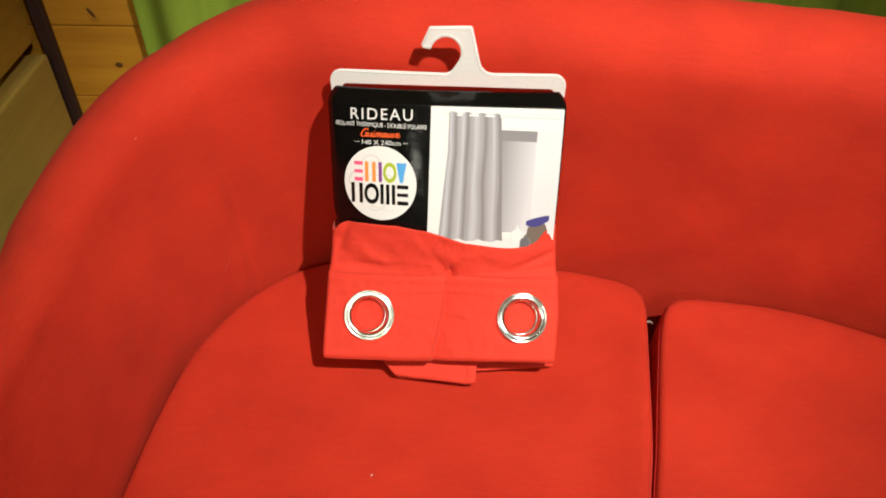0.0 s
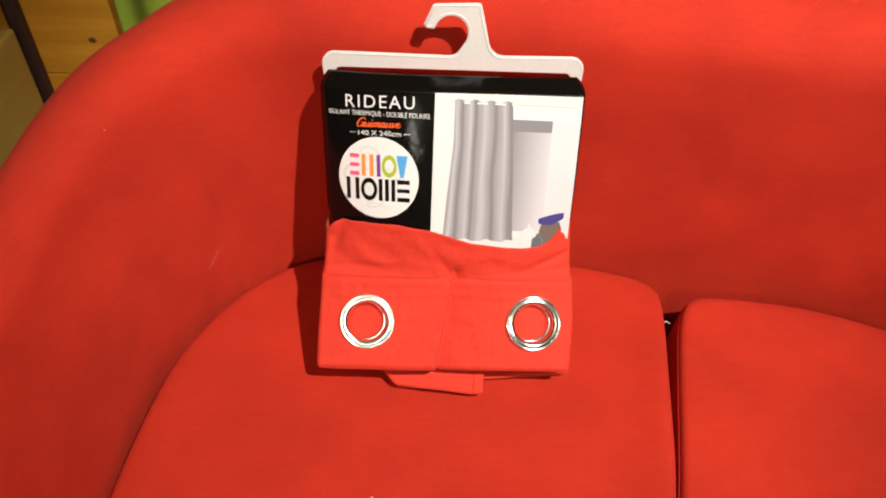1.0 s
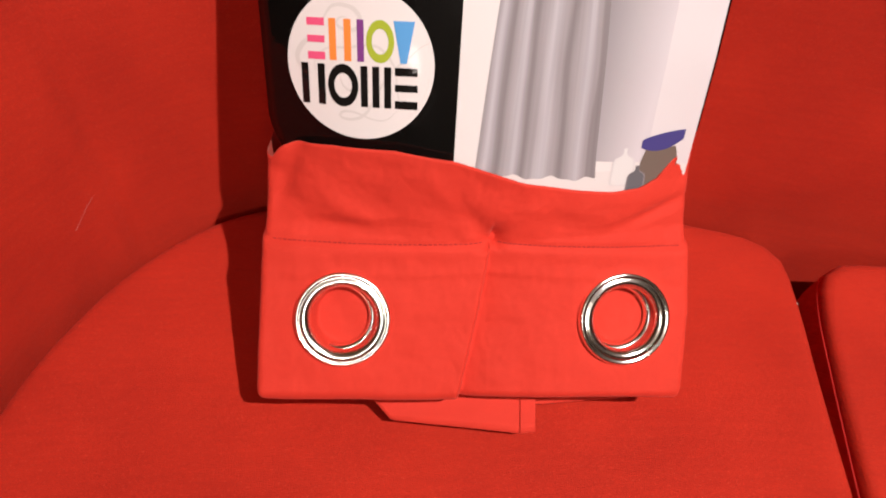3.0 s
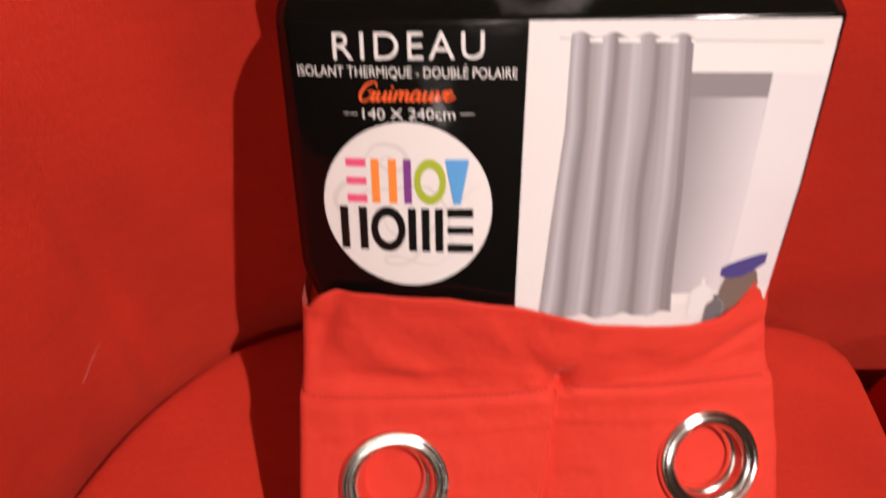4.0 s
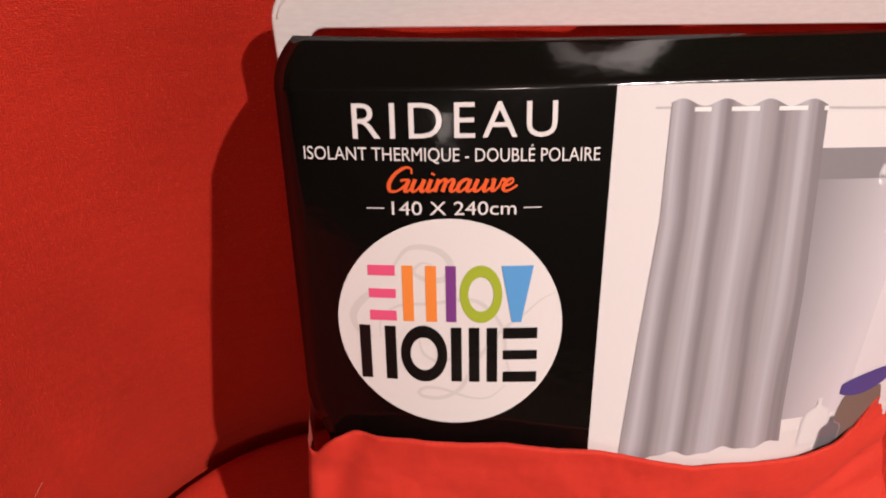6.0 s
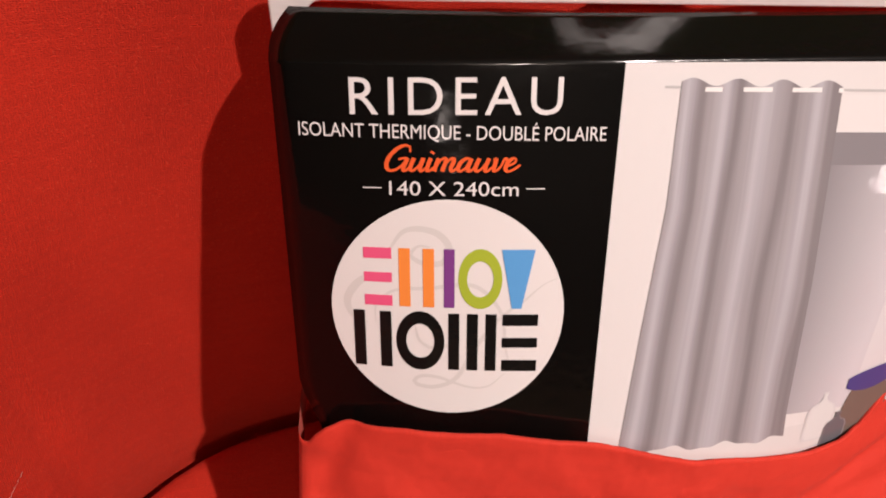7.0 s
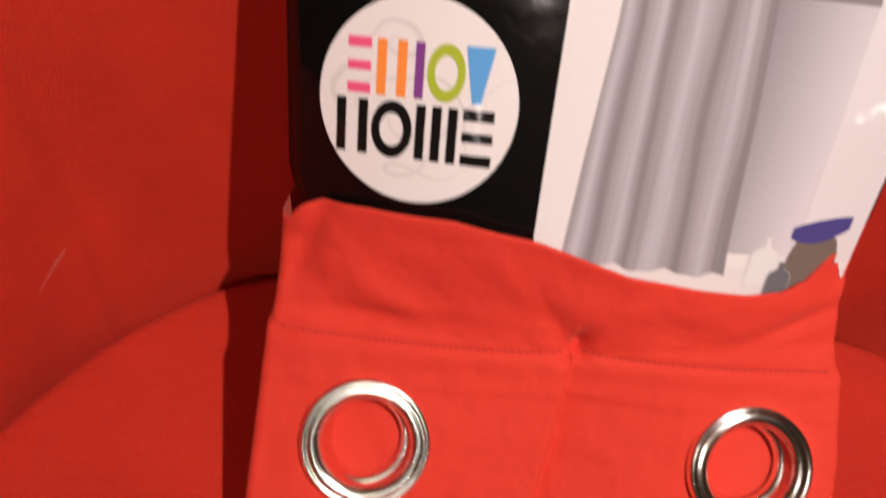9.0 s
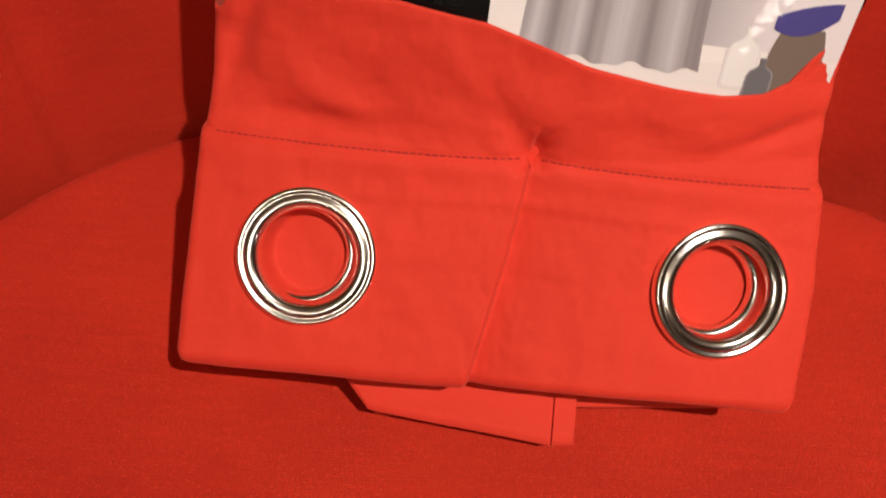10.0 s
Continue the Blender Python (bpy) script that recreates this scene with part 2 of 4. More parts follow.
def box(bm, lo, hi, bevel=0.0, segments=2):
    r = bmesh.ops.create_cube(bm, size=1.0)
    size = [h - l for l, h in zip(lo, hi)]
    mid = [(h + l) / 2 for l, h in zip(lo, hi)]
    bmesh.ops.transform(bm, matrix=Matrix.Translation(mid) @ Matrix.Diagonal((*size, 1)), verts=r["verts"])
    if bevel:
        edges = list({e for v in r["verts"] for e in v.link_edges})
        bmesh.ops.bevel(bm, geom=edges, offset=bevel, segments=segments, affect="EDGES", profile=0.5)
    uv = bm.loops.layers.uv.verify()
    for f in bm.faces:
        f.normal_update()
        n = [abs(c) for c in f.normal]
        for l in f.loops:
            p = l.vert.co
            if n[2] >= max(n[0], n[1]):
                l[uv].uv = (p.x, p.y) if size[0] >= size[1] else (p.y, p.x)
            elif n[1] >= n[0]:
                l[uv].uv = (p.x, p.z)
            else:
                l[uv].uv = (p.y, p.z)
    return bm


def grid_mesh(fn, us, vs, closed_u=False):
    """A sheet of quads over the parameters us and vs; UV from fn's second answer."""
    bm = bmesh.new()
    uv = bm.loops.layers.uv.verify()
    rows, uvs = [], {}
    for v in vs:
        row = []
        for u in us:
            p, w = fn(u, v)
            vert = bm.verts.new(p)
            uvs[vert] = w
            row.append(vert)
        rows.append(row)
    n = len(us)
    for j in range(len(vs) - 1):
        for i in range(n if closed_u else n - 1):
            k = (i + 1) % n
            f = bm.faces.new((rows[j][i], rows[j][k], rows[j + 1][k], rows[j + 1][i]))
            for l in f.loops:
                l[uv].uv = uvs[l.vert]
    return bm


def lerp(x, xs, ys):
    return float(np.interp(x, xs, ys))


def smooth_path(points, count):
    """Evenly spaced points along a Catmull-Rom curve."""
    p = [Vector(q) for q in points]
    p = [2 * p[0] - p[1]] + p + [2 * p[-1] - p[-2]]
    fine = []
    for i in range(1, len(p) - 2):
        for k in range(24):
            t = k / 24
            a, b, c, d = p[i - 1], p[i], p[i + 1], p[i + 2]
            fine.append(0.5 * (2 * b + (c - a) * t + (2 * a - 5 * b + 4 * c - d) * t * t + (3 * b - a - 3 * c + d) * t ** 3))
    fine.append(p[-2])
    length = [0.0]
    for a, b in zip(fine, fine[1:]):
        length.append(length[-1] + (b - a).length)
    out = []
    for s in np.linspace(0, length[-1], count):
        out.append(tuple(lerp(s, length, [q[k] for q in fine]) for k in range(len(fine[0]))))
    return out, length[-1]


# ---- the room ----
def room():
    x0, x1, y0, y1, top = -1.6, 2.6, -4.2, 1.3, 2.5
    def slab(name, lo, hi, mat, label):
        bm = bmesh.new()
        box(bm, lo, hi)
        return tagged(solid(name, bm, mat, None, "", False), label, "", "", "structure")
    slab("floor", (x0 - 0.1, y0 - 0.1, -0.1), (x1 + 0.1, y1 + 0.1, 0), FLOOR_WOOD, "brown wooden floor of the living room")
    slab("ceiling", (x0 - 0.1, y0 - 0.1, top), (x1 + 0.1, y1 + 0.1, top + 0.1), CEILING_WHITE, "pale plain ceiling of the room")
    wall = slab("wall_north", (x0 - 0.1, y1 + 0.018, 0), (x1 + 0.1, y1 + 0.12, top), PINE_DOOR, "wall clad in varnished pine boards with knots")
    slab("wall_south", (x0 - 0.1, y0 - 0.1, 0), (x1 + 0.1, y0, top), PANEL, "plain brown panelled wall")
    slab("wall_west", (x0 - 0.1, y0, 0), (x0, y1 + 0.018, top), PANEL, "plain brown panelled wall")
    slab("wall_east", (x1, y0, 0), (x1 + 0.1, y1 + 0.018, top), PANEL, "plain brown panelled wall")
    return wall


WALL_NORTH = room()


# ---- wooden cabinet beside the wall ----
def cabinet():
    c = holder("wooden_cabinet")
    tagged(c, "pine cabinet with a pale lower front, beside the sofa", "cabinet")
    bm = bmesh.new()
    box(bm, (-1.20, 0.42, 0.0), (-0.775, 1.262, 1.15), 0.004)
    part("body", bm, PINE_DOOR, c, "", False)
    bm = bmesh.new()
    box(bm, (-0.775, 0.43, 0.538), (-0.734, 1.272, 1.14), 0.004)
    part("upper_front", bm, PINE_DOOR, c, "orange varnished pine front", False)
    bm = bmesh.new()
    box(bm, (-0.775, 0.43, 0.06), (-0.722, 1.272, 0.512), 0.005)
    part("lower_front", bm, PINE_PALE, c, "pale worn wooden front", False)
    hinge = Matrix.Translation((-0.734, 1.272, 0))       # turned a little away from the wall's square
    c.matrix_world = hinge @ Matrix.Rotation(radians(7.5), 4, "Z") @ hinge.inverted()
    return c


cabinet()
bm = bmesh.new()
box(bm, (-0.734, 1.284, 0.0), (-0.709, 1.2985, 2.45), 0.002)
tagged(solid("trim_1", bm, DARK_STRIP, None, "", False), "dark stained upright strip on the pine wall", "", "", "structure")


# ---- lime curtains ----
def hanging_curtain(x0, x1, seed, label):
    rnd = random.Random(seed)
    ph = [rnd.uniform(0, 6.28) for _ in range(4)]
    def at(u, v):
        x = x0 + (x1 - x0) * u
        w = 0.020 * math.sin(x * 38 + ph[0] + math.sin(x * 11)) + 0.008 * math.sin(x * 17 + ph[1] + v) + 0.003 * math.sin(x * 90 + ph[2])
        return (x, 1.245 + w * (0.6 + 0.4 * (1 - v / 2.2)), v), (x, v)
    us = np.linspace(0, 1, int((x1 - x0) * 180))
    bm = grid_mesh(at, us, np.linspace(0.06, 2.25, 20))
    ob = solid("curtain", bm, GREEN)
    mod = ob.modifiers.new("thickness", "SOLIDIFY")
    mod.thickness = 0.002
    return tagged(ob, label, "curtain", "curtains at the pine wall")


hanging_curtain(-0.525, 0.42, 3, "lime green cloth curtain hanging at the pine wall")
hanging_curtain(0.47, 1.5, 5, "lime green cloth curtain behind the red sofa")


# ---- sofa ----
# seam of seat and back: x, y, height of the rim, lean of the inner face, radius of the roll
SEAM = [(-0.286, -0.02, 0.590, 0.032, 0.036), (-0.282, 0.20, 0.612, 0.032, 0.036), (-0.280, 0.42, 0.634, 0.030, 0.036), (-0.280, 0.513, 0.646, 0.030, 0.036), (-0.274, 0.607, 0.680, 0.028, 0.040),
        (-0.252, 0.679, 0.718, 0.020, 0.044), (-0.217, 0.741, 0.746, 0.006, 0.050), (-0.157, 0.794, 0.776, -0.018, 0.060), (-0.07, 0.817, 0.794, -0.036, 0.070), (0.05, 0.819, 0.798, -0.037, 0.070),
        (0.20, 0.806, 0.798, -0.033, 0.070), (0.30, 0.789, 0.792, -0.028, 0.070), (0.40, 0.768, 0.786, -0.026, 0.070), (0.50, 0.739, 0.782, -0.022, 0.070), (0.60, 0.699, 0.779, -0.018, 0.070),
        (0.75, 0.621, 0.77, -0.015, 0.070), (0.95, 0.466, 0.755, 0.0, 0.070), (1.10, 0.286, 0.735, 0.0, 0.070)]
RIM, LENGTH = smooth_path(SEAM, 340)


def rim_frame(i):
    a, b = RIM[max(i - 1, 0)], RIM[min(i + 1, len(RIM) - 1)]
    t = Vector((b[0] - a[0], b[1] - a[1])).normalized()
    return Vector((RIM[i][0], RIM[i][1])), Vector((-t.y, t.x))


def back_section(k, rim, lean, radius):
    """Offset outwards, height and length along the section, from the seam over the roll down the outer face."""
    inner = rim - radius
    if k <= 0.5:
        f = k / 0.5
        z = 0.27 + (inner - 0.27) * f
        g = (z - 0.42) / max(inner - 0.42, 0.01)
        hollow = lerp(lean, [-0.02, 0.03], [0.003, -0.006])
        return lean * max(g, 0) + hollow * math.sin(math.pi * min(max(g, 0), 1)) ** 2, z, z
    if k <= 0.8:
        ang = math.pi * (k - 0.5) / 0.3
        return lean + radius - radius * math.cos(ang), inner + radius * math.sin(ang), inner + radius * ang
    f = (k - 0.8) / 0.2
    return lean + 2 * radius + 0.02 * math.sin(math.pi * f), inner + (0.07 - inner) * f, inner + radius * math.pi + (inner - 0.07) * f


JOINT = min(range(len(RIM)), key=lambda i: (RIM[i][0] + 0.212) ** 2 + (RIM[i][1] - 0.738) ** 2)


def sofa():
    s = holder("sofa")
    tagged(s, "red cloth tub sofa with a curved padded back", "sofa")
    ks = list(np.linspace(0, 0.5, 26)) + list(np.linspace(0.5, 0.8, 17))[1:] + list(np.linspace(0.8, 1.0, 10))[1:]
    def at(i, k):
        p, n = rim_frame(i)
        o, z, along = back_section(k, *RIM[i][2:5])
        q = p + n * o
        wob = 0.0022 * noise.noise((i * 0.055, k * 7, 2.0)) + 0.0012 * noise.noise((i * 0.17, k * 17, 5.0))
        if 0.1 < k < 0.62:                   # sewn joint between arm and back
            wob += 0.0035 * math.exp(-((i - JOINT + (k - 0.4) * 6) / 0.8) ** 2)
        return (q.x + n.x * wob, q.y + n.y * wob, z + wob), (LENGTH * i / (len(RIM) - 1), along)
    bm = grid_mesh(at, list(range(len(RIM))), ks)
    part("backrest", bm, SOFA_RED, s)
    # plinth below the cushions
    bm = bmesh.new()
    box(bm, (-0.27, 0.0, 0.07), (0.95, 0.60, 0.295), 0.02)
    part("base", bm, SOFA_RED, s)
    bm = bmesh.new()
    box(bm, (-0.15, 0.602, 0.18), (0.50, 0.765, 0.293), 0.01)
    part("seat_deck", bm, SOFA_RED, s)
    for x, y in ((-0.24, 0.05), (0.9, 0.05), (-0.2, 0.6), (0.72, 0.6)):
        bm = bmesh.new()
        bmesh.ops.create_cone(bm, cap_ends=True, segments=20, radius1=0.018, radius2=0.026, depth=0.075, matrix=Matrix.Translation((x, y, 0.0375)))
        part("leg", bm, FRAME_DARK, s, "", False)
    return s


sofa()


def seat_cushion(outline, heart, sag, label):
    """A soft cushion with a rounded rim and a sunken middle over a closed outline."""
    pts, _ = smooth_path(list(outline) + [outline[0]], 141)
    pts = pts[:-1]
    hx, hy = heart
    rings = [(1.015, 0.30), (1.020, 0.35), (1.012, 0.387), (1.004, 0.404), (0.9985, 0.4125), (0.993, 0.4175), (0.985, 0.4202), (0.97, 0.4208), (0.94, 0.4200), (0.90, 0.4175), (0.85, 0.414)]
    rings += [(r, 0.414 - sag * (1 - (r / 0.85) ** 2) ** 0.7) for r in np.linspace(0.76, 0.04, 15)]
    c = holder("seat_cushion")
    tagged(c, label, "cushion", "seat cushions of the sofa")
    def at(i, j):
        r, z = rings[j]
        x, y = hx + (pts[i][0] - hx) * r, hy + (pts[i][1] - hy) * r
        z += 0.0016 * noise.noise((x * 9, y * 9, 1.0)) * (1 if j > 4 else 0)
        return (x, y, z), (x, y - (0.43 - z))
    bm = grid_mesh(at, list(range(len(pts))), list(range(len(rings))), True)
    bm.verts.ensure_lookup_table()
    n = len(pts)
    for k, rev in ((0, True), (len(rings) - 1, False)):
        ring = [bm.verts[k * n + i] for i in range(n)]
        bm.faces.new(ring[::-1] if rev else ring)
    part("cover", bm, SOFA_RED, c)
    # stitched welt round the upper rim
    bm = bmesh.new()
    tube(bm, [(hx + (p[0] - hx) * 0.9990, hy + (p[1] - hy) * 0.9990, 0.4105) for p in pts], 0.0011, True)
    part("welt", bm, THREAD_RED, c, "thin sewn welt")
    return c


def tube(bm, pts, radius, closed=False, sides=6):
    pts = [Vector(p) for p in pts]
    n = len(pts)
    loops = []
    for i, p in enumerate(pts):
        a = pts[(i - 1) % n] if closed or i else p
        b = pts[(i + 1) % n] if closed or i < n - 1 else p
        t = (b - a).normalized()
        u = t.cross(Vector((0.13, 0.31, 1))).normalized()
        w = t.cross(u)
        loops.append([bm.verts.new(p + radius * (u * math.cos(k * 2 * math.pi / sides) + w * math.sin(k * 2 * math.pi / sides))) for k in range(sides)])
    for i in range(n if closed else n - 1):
        for k in range(sides):
            a, b = loops[i], loops[(i + 1) % n]
            bm.faces.new((a[k], a[(k + 1) % sides], b[(k + 1) % sides], b[k]))
    return bm


seat_cushion([(-0.262, 0.02), (-0.274, 0.20), (-0.275, 0.42), (-0.273, 0.513), (-0.264, 0.603), (-0.242, 0.668), (-0.209, 0.727), (-0.152, 0.780), (-0.07, 0.801), (0.05, 0.803),
              (0.20, 0.790), (0.262, 0.776), (0.300, 0.762), (0.317, 0.738), (0.3135, 0.69), (0.303, 0.62), (0.284, 0.50), (0.262, 0.40), (0.225, 0.20), (0.190, 0.02), (0.17, -0.02), (-0.24, -0.02)],
             (0.02, 0.42), 0.012, "red cloth seat cushion with a rounded corner, under the package")
seat_cushion([(0.205, 0.02), (0.238, 0.20), (0.267, 0.40), (0.289, 0.50), (0.315, 0.62), (0.332, 0.69), (0.351, 0.727), (0.392, 0.733), (0.506, 0.714), (0.608, 0.668),
              (0.745, 0.590), (0.90, 0.46), (0.98, 0.30), (0.90, -0.02), (0.25, -0.02)],
             (0.56, 0.36), 0.013, "red cloth seat cushion beside the one with the package")


# ---- packaged curtain ----
MIDX, TAU = 0.048, radians(22.1)


def card_at(a, b, lift=0.0):
    """A place on the bulging card: a across from its middle, b up it, lifted off its face."""
    k = 0.031 - 0.06 * b if a < 0 else 0.024 - 0.13 * b
    q = k * (a / 0.13) ** 2 - lift
    if a > 0:
        q -= 0.075 * a * a / (a + 0.03) * lerp(b, [0.0, 0.10], [0.0, 1.0])
    return Vector((MIDX + a, 0.650 + b * math.sin(TAU) + q * math.cos(TAU), 0.54 + b * math.cos(TAU) - q * math.sin(TAU)))


PACK = holder("packaged_curtain")
tagged(PACK, "folded red eyelet curtain in a black card sleeve with hanger", "curtain package")


def card_sleeve():
    def at(a, b):
        w = 0.1285 + 0.0020 * min(max(b, 0) / 0.18, 1) - 0.008 * min(max(0.056 - b, 0) / 0.02, 1) - 0.0070 * (max(b - 0.188, 0) / 0.018) ** 2
        aa = a * w
        if b <= 0.181:
            return card_at(aa, b, -1.1 * max(0.018 - b, 0)), (aa, b)
        r, turn = 0.0026, radians(46)        # crease, then the top face back to the hanger
        ang = min((b - 0.181) / 0.005, 1) * turn
        p = card_at(aa, 0.181 + r * math.sin(ang), -r * (1 - math.cos(ang)))
        if b > 0.186:
            p += (b - 0.186) * Vector((0, 0.93, 0.367 + (0.16 * (aa / 0.13) ** 2 if aa < 0 else 0.08 * (aa / 0.13) ** 4)))
        return p, (aa, b)
    bs = list(np.linspace(-0.012, 0.181, 28)) + list(np.linspace(0.181, 0.186, 8))[1:] + [0.188 + 0.00225 * k for k in range(9)]
    bm = grid_mesh(at, list(np.linspace(-1, 1, 41)), bs)
    ob = part("card_sleeve", bm, CARD_BLACK, PACK, "glossy black printed card sleeve under clear film")
    if sum(p.normal.y for p in ob.data.polygons) > 0:      # the printed side faces out
        ob.data.flip_normals()
    mod = ob.modifiers.new("thickness", "SOLIDIFY")
    mod.thickness, mod.offset = 0.0006, -1
    return ob


SLEEVE = card_sleeve()


def print_patch(name, corners, mat, lift, nu=24, nv=24, label=""):
    """A printed four-cornered patch (lower left, lower right, upper right, upper left) that follows the card."""
    ll, lr, ur, ul = corners
    def at(u, v):
        a = (ll[0] * (1 - u) + lr[0] * u) * (1 - v) + (ul[0] * (1 - u) + ur[0] * u) * v
        b = (ll[1] * (1 - u) + lr[1] * u) * (1 - v) + (ul[1] * (1 - u) + ur[1] * u) * v
        return card_at(a, b, lift), (u, v)
    return part(name, grid_mesh(at, np.linspace(0, 1, nu), np.linspace(0, 1, nv)), mat, SLEEVE, label)


def print_disc(name, ca, cb, ra, rb, mat, lift, inner=0.0, label=""):
    def at(ang, r):
        return card_at(ca + ra * r * math.cos(ang), cb + rb * r * math.sin(ang), lift), (r, ang)
    bm = grid_mesh(at, list(np.linspace(0, 2 * math.pi, 65))[:-1], list(np.linspace(max(inner, 0.02), 1, 8)), True)
    if inner == 0:
        bm.verts.ensure_lookup_table()
        bm.faces.new([bm.verts[i] for i in range(64)])
    return part(name, bm, mat, SLEEVE, label)


def print_text(name, words, a0, a1, base, cap, mat, lift, bold=0.0, space=1.0, tilt=0.0):
    """Lettering on the card, from a0 to a1, with its base line, cap height and slope."""
    data = bpy.data.curves.new(name, "FONT")
    data.body, data.size, data.offset, data.space_character = words, 1.0, bold, space
    data.resolution_u = 4
    tmp = new(name, data)
    me = bpy.data.meshes.new_from_object(tmp)
    bpy.data.objects.remove(tmp)
    xs = [v.co.x for v in me.vertices]
    lo, hi = min(xs), max(xs)
    bm = bmesh.new()
    bm.from_mesh(me)
    bmesh.ops.triangulate(bm, faces=bm.faces)
    bpy.data.meshes.remove(me)
    for v in bm.verts:
        along = (v.co.x - lo) / (hi - lo) * (a1 - a0)
        v.co = card_at(a0 + along, base + v.co.y / 0.729 * cap + tilt * along, lift)
    return part(name, bm, mat, SLEEVE, "", False)


def brush(bm, pts, width, lift, nib=True, count=26):
    """A pen stroke laid on the card: thick where it goes down, thin where it goes up."""
    line, _ = smooth_path([(x, y, 0.0) for x, y in pts], count)
    row = []
    for i, q in enumerate(line):
        a, b = line[max(i - 1, 0)], line[min(i + 1, count - 1)]
        d = Vector((b[0] - a[0], b[1] - a[1])).normalized()
        w = width * (0.55 + 0.60 * max(-d.y, 0) + 0.15 * abs(d.x)) if nib else width * (0.25 + math.sin(math.pi * i / (count - 1)))
        side = Vector((-d.y, d.x)) * w / 2
        row.append((bm.verts.new(card_at(q[0] - side.x, q[1] - side.y, lift)), bm.verts.new(card_at(q[0] + side.x, q[1] + side.y, lift))))
    for (a, b), (c, d) in zip(row, row[1:]):
        bm.faces.new((a, c, d, b))


def script_word(a0, base):
    """The orange brush-script word, letter by letter in millimetres from its start."""
    up = [(0.8, 4.7), (0.5, 1.4), (1.4, 0.2), (2.9, 1.6), (4.0, 4.7)]
    tail = [(4.0, 4.7), (3.8, 1.3), (4.6, 0.2), (6.1, 1.6)]
    letters = [
        (0.0, [[(7.6, 6.6), (6.9, 8.5), (4.6, 8.8), (1.9, 6.6), (0.7, 3.2), (1.7, 0.5), (4.2, 0.4), (6.3, 2.4), (7.2, 4.6)], [(4.4, 4.1), (5.8, 4.5), (7.3, 4.5)], [(7.3, 4.6), (6.8, 1.2), (7.5, 0.2), (9.2, 1.6)]]),
        (8.6, [up, tail]),
        (14.4, [[(0.6, 4.7), (0.4, 1.2), (1.2, 0.2), (2.9, 1.8)], [(0.75, 6.9), (0.65, 6.6), (0.55, 6.2)]]),
        (17.2, [[(0.5, 4.7), (0.3, 2.4), (0.2, 0.1)], [(0.3, 0.8), (1.0, 3.4), (2.2, 4.7), (3.1, 3.9), (2.9, 0.1)], [(2.9, 0.8), (3.7, 3.4), (4.9, 4.7), (5.8, 3.9), (5.5, 1.2), (6.3, 0.2), (7.9, 1.6)]]),
        (24.6, [[(4.0, 4.1), (2.6, 4.7), (0.9, 3.4), (0.5, 1.2), (1.6, 0.2), (3.1, 1.6), (4.0, 4.6)], tail]),
        (30.4, [up, tail]),
        (36.0, [[(0.1, 4.0), (0.9, 4.6), (1.1, 1.5), (1.7, 0.2), (3.2, 1.9), (3.7, 4.6), (4.8, 4.0)]]),
        (40.4, [[(0.7, 2.0), (2.7, 2.8), (3.3, 4.1), (2.3, 4.7), (0.8, 3.4), (0.6, 1.2), (1.8, 0.2), (3.8, 1.1), (5.2, 2.4)]]),
    ]
    bm, lift = bmesh.new(), 0.0003
    for x0, strokes in letters:
        for pts in strokes:
            brush(bm, [(a0 + 0.00100 * (x0 + x + 0.30 * y), base + 0.00101 * y) for x, y in pts], 0.00125, lift)
            lift += 0.00001
    part("script_lettering", bm, PRINT["orange_script"], SLEEVE, "", False)


